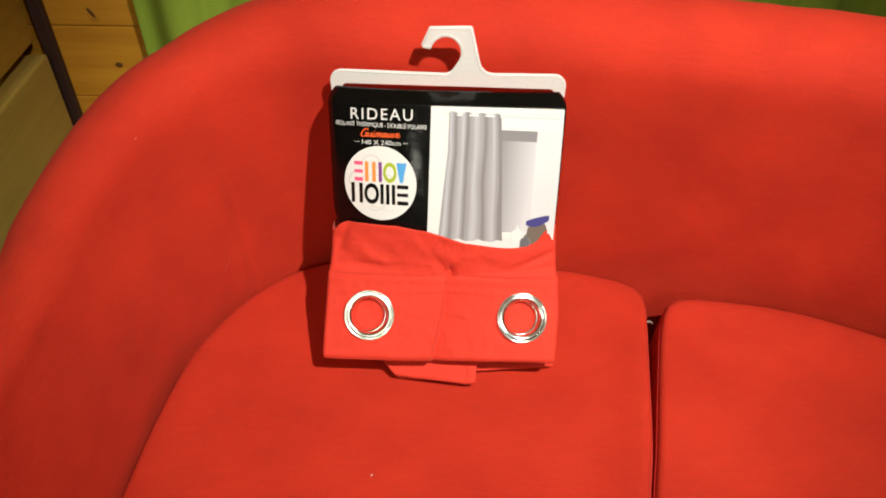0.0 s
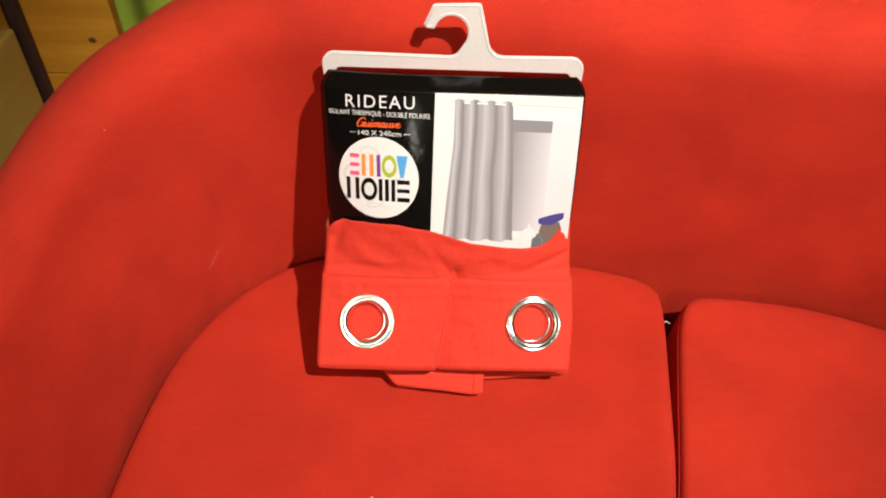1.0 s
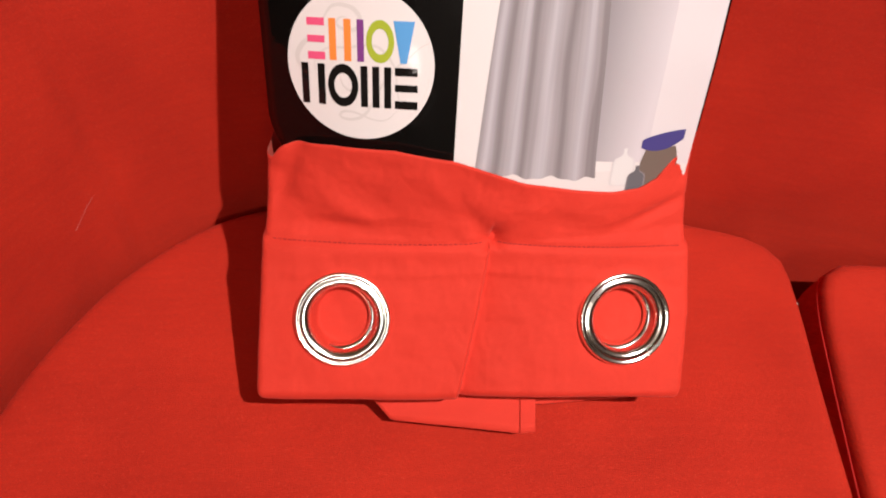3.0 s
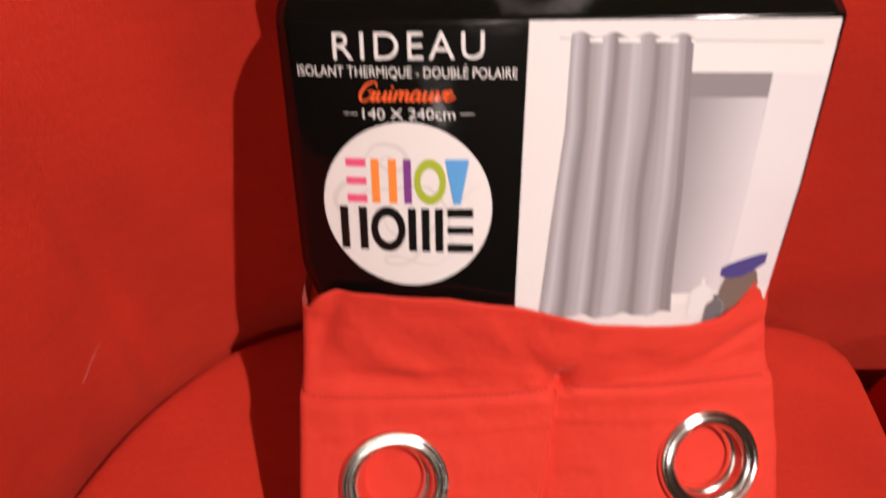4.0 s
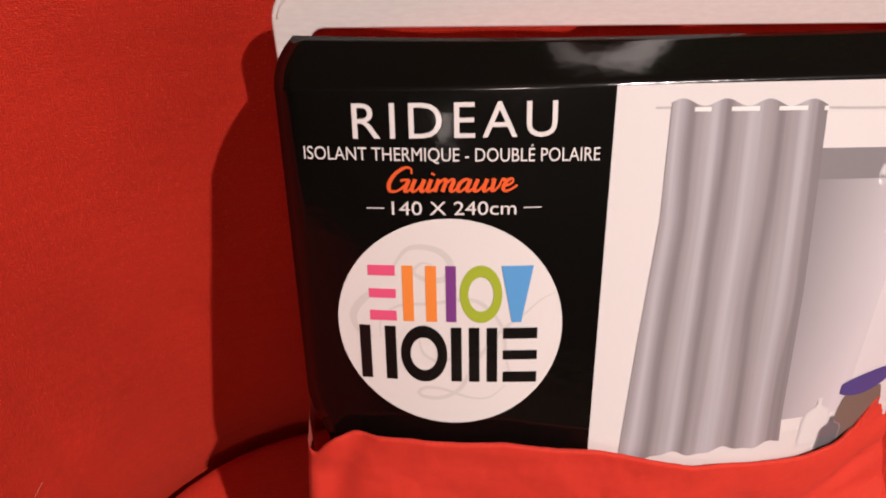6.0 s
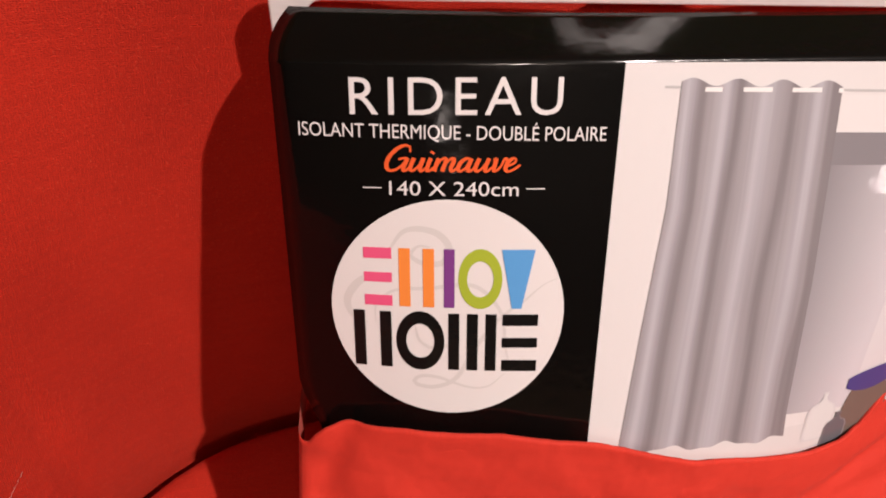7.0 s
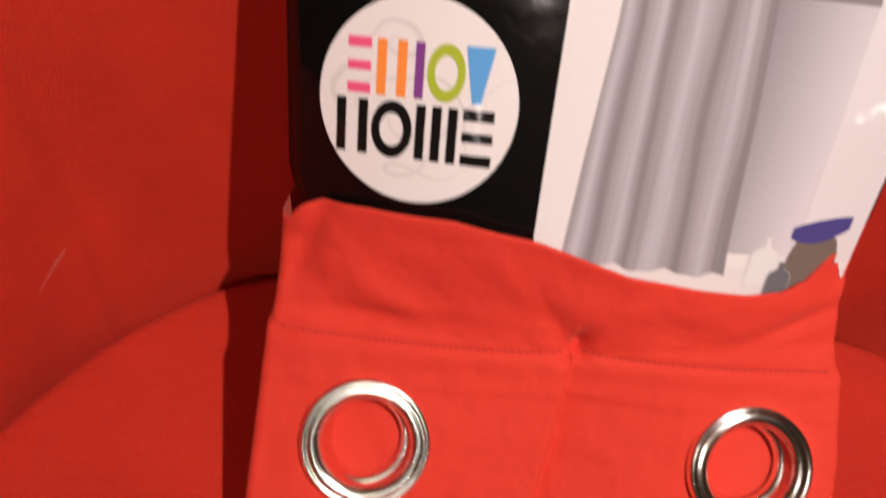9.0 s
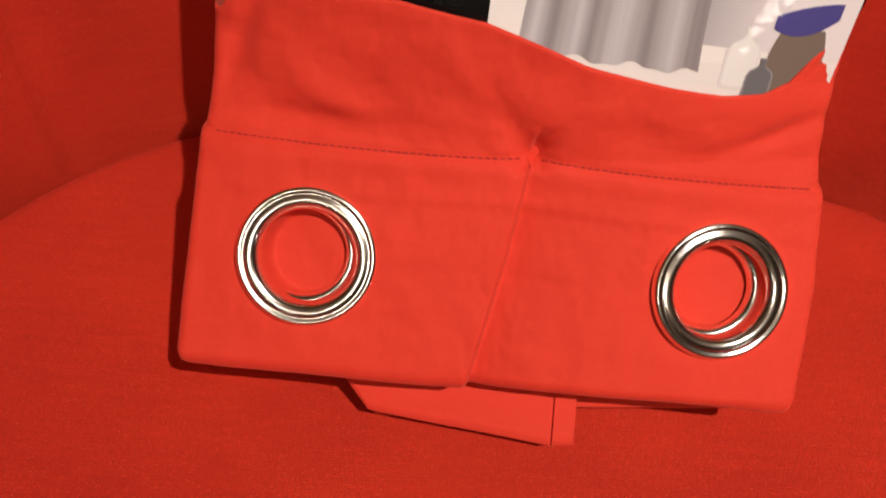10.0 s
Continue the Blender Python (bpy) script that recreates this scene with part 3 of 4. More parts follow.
def printed_front():
    P = PRINT
    # lettering on the black field
    print_text("title_lettering", "RIDEAU", -0.1046, -0.0348, 0.1650, 0.0130, P["white"], 0.0003, 0.0, 1.22)
    print_text("subtitle_lettering", "ISOLANT THERMIQUE - DOUBLÉ POLAIRE", -0.1222, -0.0194, 0.1576, 0.0050, P["white"], 0.0003, 0.0, 1.0, -0.016)
    script_word(-0.0945, 0.1457)
    print_text("size_lettering", "140 X 240cm", -0.0923, -0.0484, 0.1372, 0.0053, P["white"], 0.0003, 0.0)
    for a in (-0.0981, -0.0426):
        print_patch("dash", [(a - 0.0032, 0.1395), (a + 0.0032, 0.1395), (a + 0.0032, 0.1399), (a - 0.0032, 0.1399)], P["white"], 0.0003, 3, 2)
    # round badge with its abstract coloured mark
    ca, cb = -0.0725, 0.0930
    print_disc("badge", ca, cb, 0.0420, 0.0428, P["white"], 0.0002, 0.0, "round white printed badge")
    loops = [
        ([(-22, 21), (-15, 31), (-5, 31), (0.5, 25.5), (-1.5, 19.5), (-8.5, 19), (-13, 22), (-10, 25.5), (-6, 25)], 2.0),
        ([(-19, 14), (-30, 12), (-36, 4), (-34, -3.5), (-29, -5.5)], 2.4),
        ([(-26, -5.5), (-25.5, 2), (-19, 8), (-6.5, 9.3), (7.5, 11), (15, 6.5), (20, -2), (21, -13), (23, -22)], 1.3),
        ([(39, 13.5), (34, 11), (27, 4.5), (19, -2), (11, -13), (3.5, -27), (-4.5, -31.5), (-12, -30.5), (-10.5, -27.3), (-3.5, -27.3), (7.5, -31), (15, -30.5), (21, -25)], 1.4),
        ([(-12, -4.5), (-10, -12), (-4.5, -15), (2.5, -12), (4.5, -4.5)], 1.1)]
    for k, (pts, w) in enumerate(loops):
        bm = bmesh.new()
        brush(bm, [(ca + 0.001 * x, cb + 0.001 * y) for x, y in pts], 0.001 * w, 0.00025 + 0.00002 * k, False, 60)
        part("flourish", bm, P["swirl"], SLEEVE, "faint grey flourish", False)
    e0, e1 = 0.0948, 0.1176
    lift = 0.0004
    def block(a, b, c, d, mat):
        print_patch("mark", [(a, c), (b, c), (b, d), (a, d)], P[mat], lift, 4, 5)
    for c, d in ((e0, e0 + 0.0042), (0.1042, 0.1080), (e1 - 0.0042, e1)):
        block(-0.1022, -0.0922, c, d, "pink")
    for a in (-0.0897, -0.0812):
        block(a, a + 0.0040, e0, e1, "orange")
    block(-0.0738, -0.0700, e0, e1, "purple")
    print_disc("mark", -0.0609, (e0 + e1) / 2, 0.0078, 0.0116, P["green"], lift, 0.60)
    print_patch("mark", [(-0.0495, e0), (-0.0460, e0), (-0.0417, e1), (-0.0535, e1)], P["blue"], lift, 4, 6)
    h0, h1 = 0.0692, 0.0925
    for a in (-0.1066, -0.0970):
        block(a, a + 0.0042, h0, h1, "black")
    print_disc("mark", -0.0824, (h0 + h1) / 2, 0.0088, 0.0122, P["black"], lift, 0.58)
    for a in (-0.0722, -0.0655, -0.0588):
        block(a, a + 0.0040, h0, h1, "black")
    for c, d in ((h0, h0 + 0.0046), (0.0790, 0.0830), (h1 - 0.0046, h1)):
        block(-0.0527, -0.0398, c, d, "black")
    # printed photograph of a room
    edge = 0.1288
    print_patch("photo", [(-0.0186, 0.018), (edge - 0.001, 0.018), (edge, 0.1805), (-0.0146, 0.1815)], P["wall"], 0.0002, 40, 30, "printed photograph of a grey curtain in a pale room")
    print_patch("photo_floor", [(-0.0186, 0.018), (edge - 0.001, 0.018), (edge - 0.001, 0.0335), (-0.0183, 0.0335)], P["floor"], 0.0003, 30, 5)
    print_patch("photo_lintel", [(0.058, 0.1570), (edge, 0.1555), (edge, 0.1690), (0.058, 0.1700)], P["lintel"], 0.00028, 20, 5)
    print_patch("photo_niche", [(0.058, 0.0405), (0.0985, 0.0385), (0.1015, 0.1560), (0.058, 0.1570)], P["niche"], 0.0003, 16, 16)
    print_patch("photo_niche", [(0.058, 0.1455), (0.1012, 0.1445), (0.1015, 0.1562), (0.058, 0.1572)], P["niche_top"], 0.00035, 12, 4)
    print_patch("photo_reveal", [(0.0985, 0.0385), (edge - 0.0012, 0.036), (edge, 0.155), (0.1016, 0.1560)], P["reveal"], 0.0003, 14, 16)
    print_patch("photo_rod", [(-0.0005, 0.1731), (edge - 0.006, 0.1694), (edge - 0.006, 0.1702), (-0.0005, 0.1739)], P["rod_grey"], 0.00035, 24, 2)
    def folds(u, v):
        bottom = 0.0318 - 0.0030 * u + 0.0012 * math.sin(u * 19 + 2.2) + 0.0005 * math.sin(u * 43)
        top = 0.1752 - 0.0018 * u + 0.0013 * math.cos((u - 0.07) * 2 * math.pi * 3.6)
        left = lerp(v, [0.0, 0.35, 0.70, 1.0], [-0.0056, -0.0010, 0.0042, 0.0052])
        right = lerp(v, [0.0, 0.10, 0.50, 1.0], [0.0680, 0.0668, 0.0650, 0.0618])
        return card_at(left + (right - left) * u, bottom + (top - bottom) * v, 0.00045), (u, v)
    part("photo_curtain", grid_mesh(folds, np.linspace(0, 1, 60), np.linspace(0, 1, 24)), PRINT_CURTAIN, SLEEVE)
    for a, b in ((0.0135, 0.0195), (0.0268, 0.0370), (0.0440, 0.0545), (0.0605, 0.0622)):
        z = 0.1727 - 0.02 * a
        print_patch("photo_rod", [(a, z - 0.0007), (b, z - 0.0009), (b, z + 0.0007), (a, z + 0.0008)], P["rod"], 0.00055, 6, 2)
    # bottles, pouf and blue cushion in the photograph
    def bottle(a, b, wide, tall, neck, mat, rim, lift):
        """A squat flask with a shoulder and a slim neck, its glass edged a little darker."""
        shape = [(0.0, 0.80), (0.06, 1.0), (0.60, 0.97), (0.72, 0.80), (0.80, 0.35), (0.86, neck), (0.97, neck), (0.98, neck * 1.4), (1.0, neck * 1.4)]
        for shrink, m, up in ((1.0, rim, 0.0), (0.86, mat, 0.00006)):
            def at(u, v):
                w = lerp(v, [q[0] for q in shape], [q[1] for q in shape]) * shrink
                return card_at(a + wide * w * (u - 0.5), b + tall * (0.5 + (v - 0.5) * (0.5 + shrink / 2)), lift + up), (u, v)
            part("photo_bottle", grid_mesh(at, np.linspace(0, 1, 6), np.linspace(0, 1, 26)), P[m], SLEEVE)
    bottle(0.0850, 0.0235, 0.0150, 0.0245, 0.14, "bottle", "ring_grey", 0.00045)
    bottle(0.0945, 0.0180, 0.0125, 0.0185, 0.20, "bottle_dark", "niche_top", 0.00060)
    def pouf(u, v):
        w = 0.0112 * math.sin(math.pi * (0.18 + 0.66 * v)) ** 0.5 + 0.0012
        return card_at(0.1078 + 2 * w * (u - 0.5), 0.0195 + 0.0290 * v, 0.00045), (u, v)
    part("photo_pouf", grid_mesh(pouf, np.linspace(0, 1, 12), np.linspace(0, 1, 16)), P["pouf"], SLEEVE)
    def pillow(u, v):
        a = 0.0945 + 0.0265 * u
        mid = 0.0505 + 0.0055 * u - 0.0016 * math.sin(math.pi * u)
        half = 0.0056 * math.sin(math.pi * (0.10 + 0.76 * u)) ** 0.7
        return card_at(a, mid + half * (2 * v - 1), 0.0006), (u, v)
    part("photo_cushion", grid_mesh(pillow, np.linspace(0, 1, 20), np.linspace(0, 1, 6)), P["cushion"], SLEEVE)


printed_front()


def hanger():
    """Flat white hook hanger: a barred yoke with a neck and an open hook."""
    pts = []
    def arc(cx, cz, r, a0, a1, n):
        for k in range(n + 1):
            t = radians(a0 + (a1 - a0) * k / n)
            pts.append((cx + r * math.cos(t), cz + r * math.sin(t)))
    pts.append((-0.1285, 0.672))
    arc(-0.1145, 0.7130, 0.0140, 180, 90, 8)
    arc(-0.0020, 0.7370, 0.0130, -90, -48, 5)
    arc(0.0000, 0.7455, 0.0160, -30, 150, 16)
    pts += [(-0.0165, 0.7490), (-0.0240, 0.7500), (-0.0262, 0.7535)]
    arc(-0.0150, 0.7690, 0.0030, 160, 90, 4)
    arc(0.0245, 0.7690, 0.0040, 90, 15, 4)
    arc(0.0520, 0.7400, 0.0155, 195, 270, 8)
    arc(0.1185, 0.7105, 0.0140, 90, 0, 8)
    pts += [(0.1325, 0.672), (0.1205, 0.672)]
    arc(0.1150, 0.7020, 0.0055, 0, 90, 4)
    arc(-0.1105, 0.7055, 0.0055, 90, 180, 4)
    pts.append((-0.1160, 0.672))
    bm = bmesh.new()
    def place(p, d):
        over = p[1] - 0.70                     # the hook tips forward, clear of the sofa
        return (MIDX + 1.02 * p[0], 0.765 - 0.20 * over + d, p[1] - 0.0018 + 0.19 * over)
    front = [bm.verts.new(place(p, 0)) for p in pts]
    f = bm.faces.new(front)
    r = bmesh.ops.extrude_face_region(bm, geom=[f])
    moved = [g for g in r["geom"] if isinstance(g, bmesh.types.BMVert)]
    bmesh.ops.translate(bm, vec=(0, 0.0028, -0.0008), verts=moved)
    rims = [e for e in bm.edges if len(e.link_faces) == 2 and any(len(q.verts) > 8 for q in e.link_faces) and e.calc_face_angle(0) > 0.5]
    bmesh.ops.bevel(bm, geom=rims, offset=0.0007, segments=2, affect="EDGES", profile=0.5)
    bmesh.ops.triangulate(bm, faces=[q for q in bm.faces if len(q.verts) > 4])
    ob = part("hanger", bm, HANGER_WHITE, PACK, "flat white plastic hook hanger", False)
    rib, edge = [], pts[1:len(pts) - 12]
    for k in range(1, len(edge) - 1):
        t = Vector(edge[k + 1]) - Vector(edge[k - 1])
        if t.length > 1e-5:
            n = Vector((t.y, -t.x)).normalized()
            q = Vector(edge[k]) + n * 0.0022
            if not rib or (q - rib[-1]).length > 0.0012:
                rib.append(q)
    bm = bmesh.new()
    tube(bm, [Vector(place(q, -0.0001)) for q in rib], 0.00045, False, 6)
    part("rib", bm, HANGER_WHITE, ob, "raised rib along the rim")
    return ob


hanger()


def cloth_mid(z):
    return lerp(z, [0.40, 0.43, 0.445, 0.488, 0.531, 0.58, 0.62], [0.555, 0.568, 0.578, 0.614, 0.645, 0.657, 0.672])


EYES = ((-0.0846, 0.4893), (0.0937, 0.4893))


def cloth_relief(a, z):
    """Folds and creases of the front of the folded curtain, in metres towards the viewer."""
    d = 0.0
    crease = lerp(z, [0.45, 0.495, 0.528, 0.545], [-0.0112, 0.0010, 0.0065, 0.0080])
    fade = lerp(z, [0.44, 0.500, 0.522, 0.545], [1.0, 0.95, 0.55, 0.0])
    d += 0.0022 * fade / (1 + math.exp((a - crease) / 0.0006))
    d -= 0.0085 * fade * math.exp(-(a - crease) / 0.022 if a > crease else (a - crease) / 0.0007)
    # pinch at the middle of the hem with creases running up from it
    for sx, sz, w, h in ((-0.030, 0.040, 0.0060, 0.0028), (0.020, 0.030, 0.0055, 0.0024)):
        t = ((a - 0.007) * sx + (z - 0.529) * sz) / (sx * sx + sz * sz)
        if 0 < t < 1.2:
            px, pz = a - 0.007 - sx * t, z - 0.529 - sz * t
            d -= h * math.exp(-(px * px + pz * pz) / (w * w)) * (1.2 - t)
    d -= 0.0022 * math.exp(-((a - 0.007) / 0.007) ** 2 - ((z - 0.532) / 0.007) ** 2)
    # puffed cloth above the hem
    d += 0.0022 * math.exp(-((z - 0.548) / 0.012) ** 2) * (0.6 + 0.4 * math.sin(a * 70 + 1))
    d -= 0.0030 * math.exp(-((a + 0.112 + (0.575 - z) * 0.35) / 0.006) ** 2) * lerp(z, [0.53, 0.55, 0.58], [0, 1, 1])
    d -= 0.0030 * math.exp(-((z - 0.536 - 0.25 * (a - 0.09)) / 0.004) ** 2) * math.exp(-((a - 0.11) / 0.02) ** 2)
    d -= 0.0026 * math.exp(-((z - 0.534 - 0.08 * (a + 0.09)) / 0.005) ** 2) * math.exp(-((a + 0.085) / 0.03) ** 2)
    d += 0.0016 * math.sin((a * 55 + z * 90)) * lerp(z, [0.53, 0.545, 0.58], [0, 1, 0.6]) * noise.noise((a * 22, z * 40, 9.0)) * 2
    # stitched hem
    hem = lerp(a, [-0.13, 0.005, 0.13], [0.5232, 0.5300, 0.5215])
    d -= 0.0015 * math.exp(-((z - hem) / 0.0011) ** 2)
    d += 0.0012 * math.exp(-((z - hem + 0.004) / 0.004) ** 2)
    d += 0.0009 / (1 + math.exp((hem - 0.0165 - z) / 0.0006)) - 0.0009 * lerp(z, [hem, hem + 0.01], [0, 1])
    d += 0.0012 * noise.noise((a * 30, z * 30, 4.0)) + 0.0006 * noise.noise((a * 90, z * 90, 1.0)) + 0.00025 * noise.noise((a * 260, z * 260, 7.0))
    for ea, ez in EYES:
        r = math.hypot(a - ea, (z - ez) * 1.27)
        d -= 0.0105 * lerp(r, [0.017, 0.0205], [1, 0])
    return d


def cloth_at(a, z, lift=0.0):
    k = lerp(z, [0.44, 0.49, 0.56, 0.60], [0.0, 0.004, 0.026, 0.027])
    slope = (cloth_mid(z + 0.004) - cloth_mid(z - 0.004)) / 0.008
    n = Vector((0, -1, slope)).normalized()
    p = Vector((MIDX + a, cloth_mid(z) + k * (a / 0.13) ** 2, z))
    return p + n * (cloth_relief(a, z) + lift), n


TOP_A = [-0.134, -0.131, -0.127, -0.118, -0.094, -0.055, -0.019, 0.008, 0.024, 0.043, 0.063, 0.085, 0.104, 0.116, 0.124, 0.131]
TOP_Z = [0.5655, 0.5705, 0.5742, 0.5780, 0.5812, 0.5835, 0.5803, 0.5732, 0.5680, 0.5638, 0.5598, 0.5568, 0.5565, 0.5600, 0.5690, 0.5760]


def folded_curtain():
    def half(z):
        return lerp(z, [0.45, 0.47, 0.521, 0.524, 0.575], [0.1348, 0.1342, 0.1312, 0.1296, 0.1262]), lerp(z, [0.45, 0.49, 0.519, 0.523, 0.575], [0.1292, 0.1328, 0.1314, 0.1294, 0.1265])
    def at(u, v):
        a = -0.134 + 0.270 * u
        top = lerp(a, TOP_A, TOP_Z)
        z = 0.4535 + (top - 0.4535) * min(v, 1.0)
        l, r = half(z)
        a = -l + (l + r) * min(max(u, 0), 1)
        p, n = cloth_at(a, z)
        side = max(-u, u - 1, 0)             # wraps round the sides
        if side > 0:
            ang = min(side / 0.02, 1) * math.pi / 2
            p += Vector((math.copysign(0.004 * math.sin(ang), u - 0.5), 0.006 * (1 - math.cos(ang)), 0))
            p += max(side - 0.02, 0) * Vector((math.copysign(0.02, 0.5 - u), 1.0, -0.12))
        if v < 0:                            # rolls under at the foot
            ang = min(-v / 0.04, 1) * math.pi * 0.75
            p += Vector((0, 0.0025 * (1 - math.cos(ang)), -0.0025 * math.sin(ang)))
            p += max(-v - 0.04, 0) * Vector((0, 0.75, -0.12))
        if v > 1:                            # turned edge at the pocket's mouth
            ang = min((v - 1) / 0.02, 1) * math.pi
            p += Vector((0, 0.0012 * (1 - math.cos(ang)), 0.0012 * math.sin(ang)))
            p += Vector((0, 0.0, -0.35)) * max(v - 1.02, 0)
        return p, (a, z)
    us = [-0.06, -0.04, -0.02, -0.013, -0.007] + sorted(list(np.linspace(0, 1, 190)) + list(np.linspace(0.4451, 0.5349, 70))) + [1.007, 1.013, 1.02, 1.04, 1.06]
    vs = [-0.12, -0.08, -0.04, -0.03, -0.02, -0.01] + list(np.linspace(0, 1, 96)) + [1.005, 1.01, 1.015, 1.02, 1.08]
    ob = part("folded_curtain", grid_mesh(at, us, vs), CURTAIN_RED, PACK, "folded bright red curtain with a stitched hem")
    return ob


CLOTH = folded_curtain()


def cloth_body():
    """The folded bulk of the curtain behind the card."""
    def at(ang, b):
        c, s = math.cos(ang), math.sin(ang)
        w = lerp(b, [-0.05, 0.02], [0.1265, 0.1165]) * abs(c) ** 0.25 * math.copysign(1, c)
        dep = 0.021 * abs(s) ** 0.5 * math.copysign(1, s)
        swell = lerp(b, [-0.147, -0.12, -0.085, -0.03, 0.12, 0.180, 0.190], [0.35, 0.6, 0.9, 1.0, 0.9, 0.8, 0.6])
        p = card_at(max(min(w, 0.128), -0.128), b, 0)
        p += Vector((0, 1, -0.38)).normalized() * (0.026 + dep * swell + 0.12 * max(-0.09 - b, 0))
        return p, (w, b)
    bm = grid_mesh(at, list(np.linspace(0, 2 * math.pi, 61))[:-1], list(np.linspace(-0.147, 0.190, 32)), True)
    bm.verts.ensure_lookup_table()
    for k in (0, 31):
        bm.faces.new([bm.verts[k * 60 + i] for i in range(60)])
    part("curtain_bulk", bm, CURTAIN_RED, PACK, "folded bulk of the red curtain")


cloth_body()


def eyelet(ea, ez, turn):
    """Polished ring pressed through the cloth, with the back layer's ring showing inside it."""
    centre, n = cloth_at(ea, ez - 0.022)[0] * 0.5 + cloth_at(ea, ez + 0.022)[0] * 0.5, None
    upv = (cloth_at(ea, ez + 0.022)[0] - cloth_at(ea, ez - 0.022)[0]).normalized()
    xv = Vector((1, 0, 0))
    out = xv.cross(upv).normalized()
    xv, out = xv * math.cos(turn) - out * math.sin(turn), out * math.cos(turn) + xv * math.sin(turn)
    profile = [(0.0302, -0.0012), (0.0301, 0.0006), (0.0297, 0.0017), (0.0290, 0.0024), (0.0281, 0.0026), (0.0273, 0.0023), (0.0267, 0.0020), (0.0259, 0.0023), (0.0247, 0.0027),
               (0.0233, 0.0026), (0.0220, 0.0020), (0.0210, 0.0010), (0.0204, -0.0004)]
    inner = [(0.0222, -0.0010), (0.0212, -0.0006), (0.0203, -0.0007), (0.0195, -0.0012), (0.0188, -0.0022), (0.0184, -0.0038), (0.0183, -0.0050)]
    def ring(points, shift):
        def at(ang, k):
            r, h = points[k]
            return centre + shift + xv * (r * math.cos(ang)) + upv * (r * math.sin(ang)) + out * h, (ang, k)
        return grid_mesh(at, list(np.linspace(0, 2 * math.pi, 73))[:-1], list(range(len(points))), True)
    ob = part("eyelet", ring(profile, Vector((0, 0, 0))), CHROME, CLOTH, "polished chrome curtain eyelet")
    part("eyelet", ring(inner, xv * -0.0024 + upv * 0.0010 - out * 0.0034), CHROME, CLOTH, "polished eyelet of the layer beneath")
    return ob


for (ea, ez), turn in zip(EYES, (0.03, 0.08)):
    eyelet(ea, ez, turn)


def hem_stitches():
    bm = bmesh.new()
    a = -0.128
    while a < 0.128:
        if not 0.002 < a < 0.010:
            pts = []
            for k in (0.0, 0.5, 1.0):
                q = a + 0.0022 * k
                hem = lerp(q, [-0.13, 0.005, 0.13], [0.5232, 0.5300, 0.5215])
                pts.append(cloth_at(q, hem, 0.0003)[0])
            tube(bm, pts, 0.00046, False, 4)
        a += 0.0031
    tagged(part("hem_stitching", bm, HEM_RED, CLOTH), "", "", "", "stuff")


hem_stitches()


def loose_flaps():
    """Lower folds of the curtain that show beneath its front."""
    def flap(name, corners, thick, mat=CURTAIN_RED):
        ll, lr, ur, ul = [Vector(c) for c in corners]
        def at(u, v):
            p = (ll * (1 - u) + lr * u) * (1 - v) + (ul * (1 - u) + ur * u) * v
            p.z += 0.0015 * noise.noise((p.x * 25, p.y * 25, 3.0))
            return p, (p.x, p.y)
        ob = part(name, grid_mesh(at, np.linspace(0, 1, 30), np.linspace(0, 1, 10)), mat, PACK)
        mod = ob.modifiers.new("thickness", "SOLIDIFY")
        mod.thickness = thick
        return ob
    flap("lower_fold", [(-0.007, 0.586, 0.4195), (0.080, 0.576, 0.4190), (0.086, 0.628, 0.4400), (-0.046, 0.624, 0.4400)], 0.0028)
    flap("side_hem", [(0.0790, 0.5755, 0.4202), (0.0890, 0.5765, 0.4202), (0.0930, 0.628, 0.4415), (0.0820, 0.628, 0.4415)], 0.0015)
    flap("inner_fold", [(-0.005, 0.590, 0.4120), (0.070, 0.588, 0.4110), (0.084, 0.64, 0.420), (-0.03, 0.64, 0.420)], 0.0025)
    flap("under_fold", [(0.085, 0.600, 0.4150), (0.184, 0.606, 0.4200), (0.182, 0.640, 0.432), (0.085, 0.640, 0.430)], 0.0025)
    flap("under_fold", [(0.085, 0.606, 0.4240), (0.150, 0.606, 0.4290), (0.150, 0.640, 0.440), (0.085, 0.640, 0.438)], 0.0020)


loose_flaps()


# ---- lint and a label on the cushions ----
LINT = material("white_lint", (0.6, 0.50, 0.44), 0.9)[0]


def lint(x, y, z, size, turn):
    bm = bmesh.new()
    bmesh.ops.create_icosphere(bm, subdivisions=2, radius=1.0, matrix=Matrix.Translation((x, y, z)) @ Matrix.Rotation(turn, 4, "Z") @ Matrix.Diagonal((size * 1.5, size, size * 0.6, 1)))
    for v in bm.verts:
        v.co += Vector((1, 1, 0.3)) * size * 0.4 * noise.noise(v.co * 3000)
    tagged(solid("lint", bm, LINT), "tiny speck of white lint on the red sofa", "lint", "lint on the sofa")


lint(-0.0224, 0.4595, 0.4035, 0.0009, 0.4)
lint(0.3400, 0.605, 0.4105, 0.0010, 1.2)
lint(-0.2812, 0.6755, 0.6864, 0.0006, 0.2)


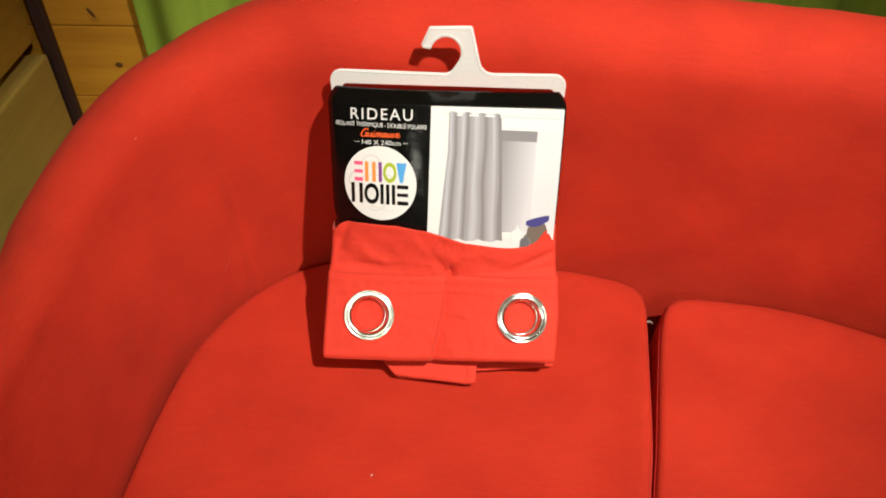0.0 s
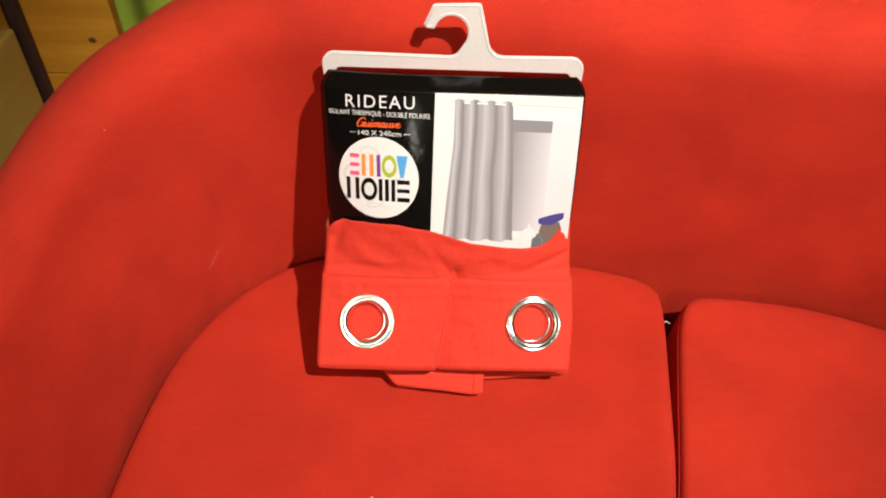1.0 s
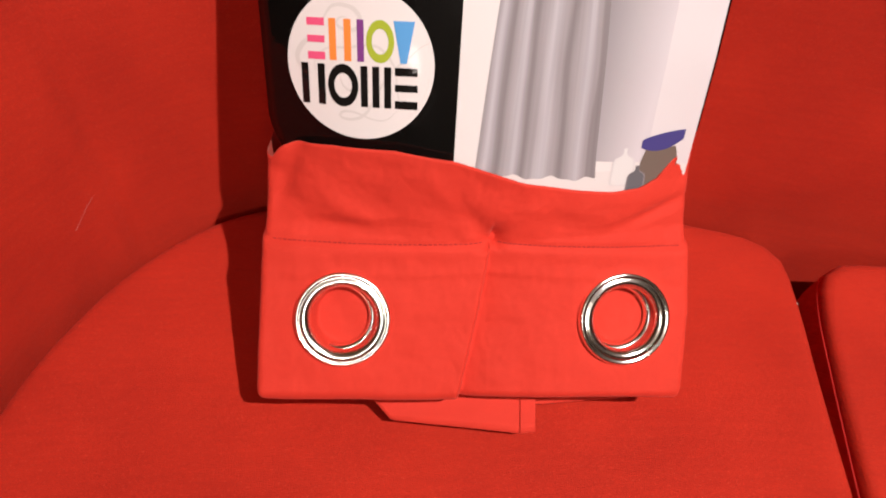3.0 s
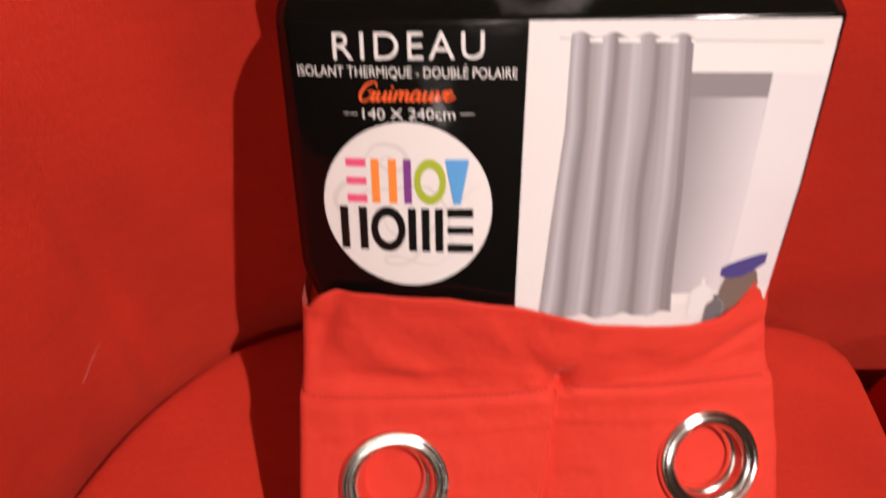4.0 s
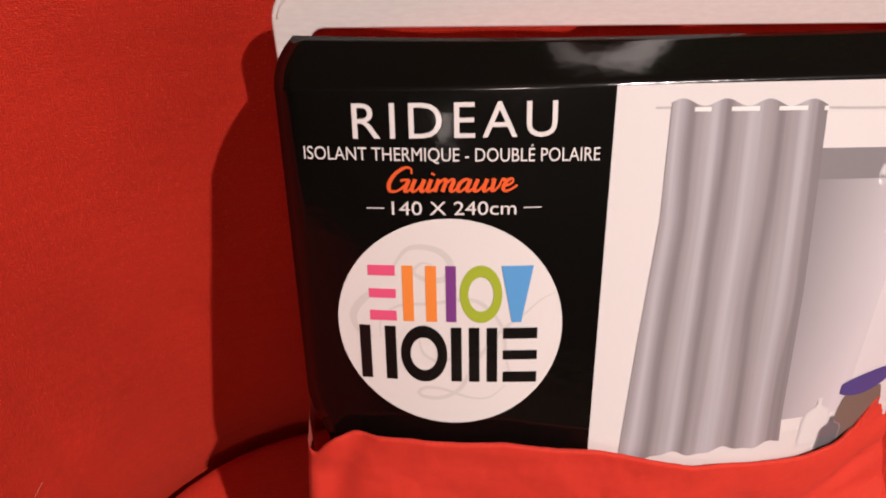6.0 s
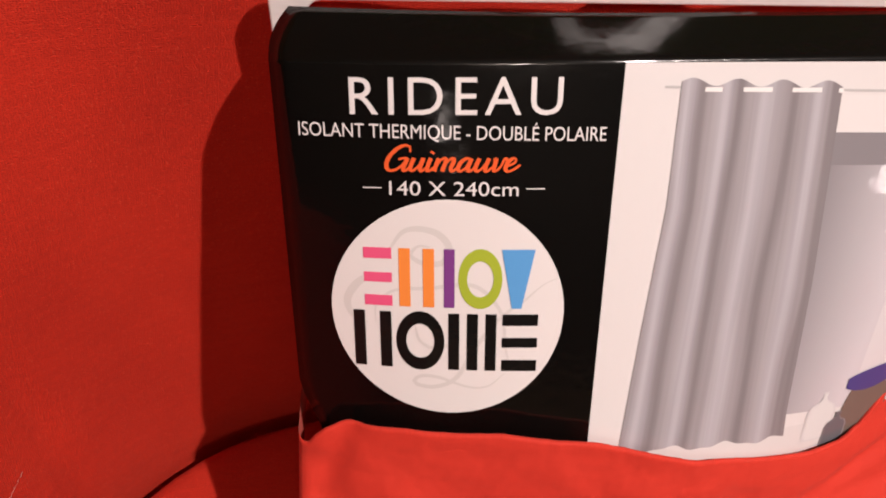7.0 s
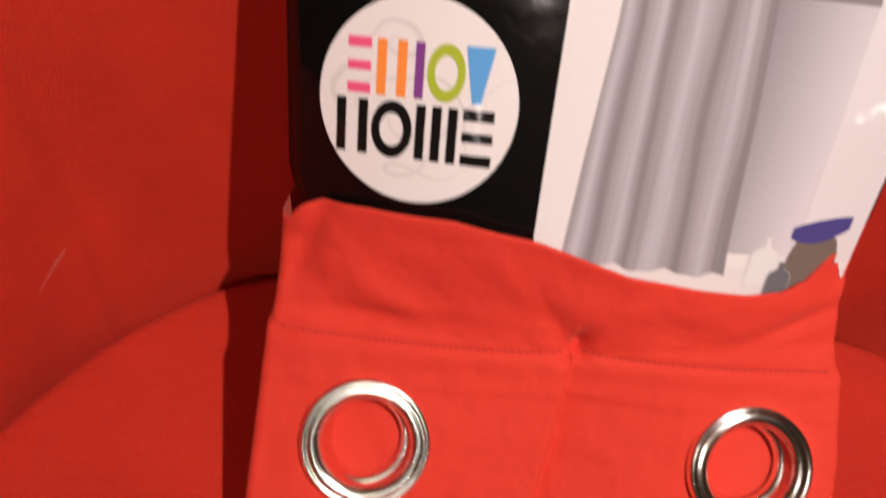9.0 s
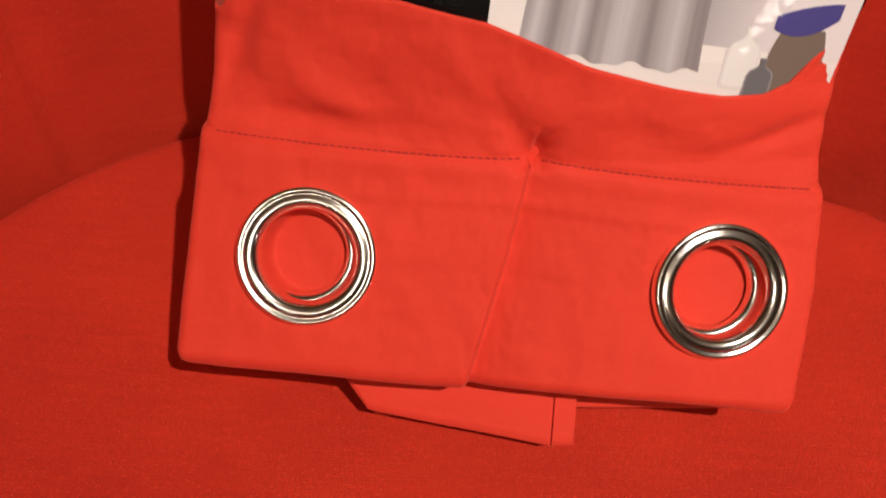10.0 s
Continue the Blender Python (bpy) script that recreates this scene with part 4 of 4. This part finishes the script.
def stray_hair(pts):
    line, _ = smooth_path(pts, 14)
    bm = bmesh.new()
    tube(bm, line, 0.00007, False, 5)
    tagged(solid("hair", bm, LINT), "fine pale stray hair on the red sofa", "hair", "lint on the sofa")


stray_hair([(-0.2371, 0.7123, 0.4689), (-0.2303, 0.7240, 0.4800), (-0.2262, 0.7317, 0.4852)])


def cushion_tag():
    def at(u, v):
        return (0.3195 + 0.008 * u, 0.7080 - 0.0025 * v + 0.001 * math.sin(3 * u), 0.398 + 0.0015 * math.sin(4 * u) + 0.001 * v), (u, v)
    ob = solid("cushion_label", grid_mesh(at, np.linspace(0, 1, 8), np.linspace(0, 1, 4)), LINT)
    mod = ob.modifiers.new("thickness", "SOLIDIFY")
    mod.thickness = 0.0006
    tagged(ob, "small white cloth label in the gap between the cushions", "label")


cushion_tag()


# ---- pine cladding boards ----
def boards(wall):
    """Horizontal tongue-and-groove boards with shadow gaps between them."""
    joints = [0.0] + [0.12 + 0.145 * k for k in range(17)]
    for low, high in zip(joints, joints[1:]):
        bm = bmesh.new()
        box(bm, (-1.6, 1.300, low + 0.0010), (2.6, 1.317, high - 0.0010), 0.0015, 1)
        solid("board", bm, PINE, wall, "", False)


boards(WALL_NORTH)


# ---- knots in the boards ----
def knot(x, z, wide, tall, turn):
    """A dark oval knot with its ring, a hair proud of the board."""
    def at(ang, r):
        q = Vector((wide * r * math.cos(ang), tall * r * math.sin(ang)))
        c, n = math.cos(turn), math.sin(turn)
        return (x + c * q.x - n * q.y, 1.2995 - 0.0006 * (1 - r * r), z + n * q.x + c * q.y), (r, ang)
    bm = grid_mesh(at, [2 * math.pi * k / 24 for k in range(24)], [0.05, 0.35, 0.7, 1.0], True)
    bm.verts.ensure_lookup_table()
    bm.faces.new([bm.verts[i] for i in range(24)])
    solid("knot", bm, KNOT, WALL_NORTH, "dark brown knot in the pine")


KNOTS = [(-0.604, 0.478, 0.0075, 0.0055, 0.0), (-0.627, 0.581, 0.011, 0.0035, -1.0)]
KNOT = plain("pine_knot", (0.07, 0.022, 0.006), (0.16, 0.055, 0.012), 300, 0.5)
for x, z, wide, tall, turn in KNOTS:
    knot(x, z, wide, tall, turn)
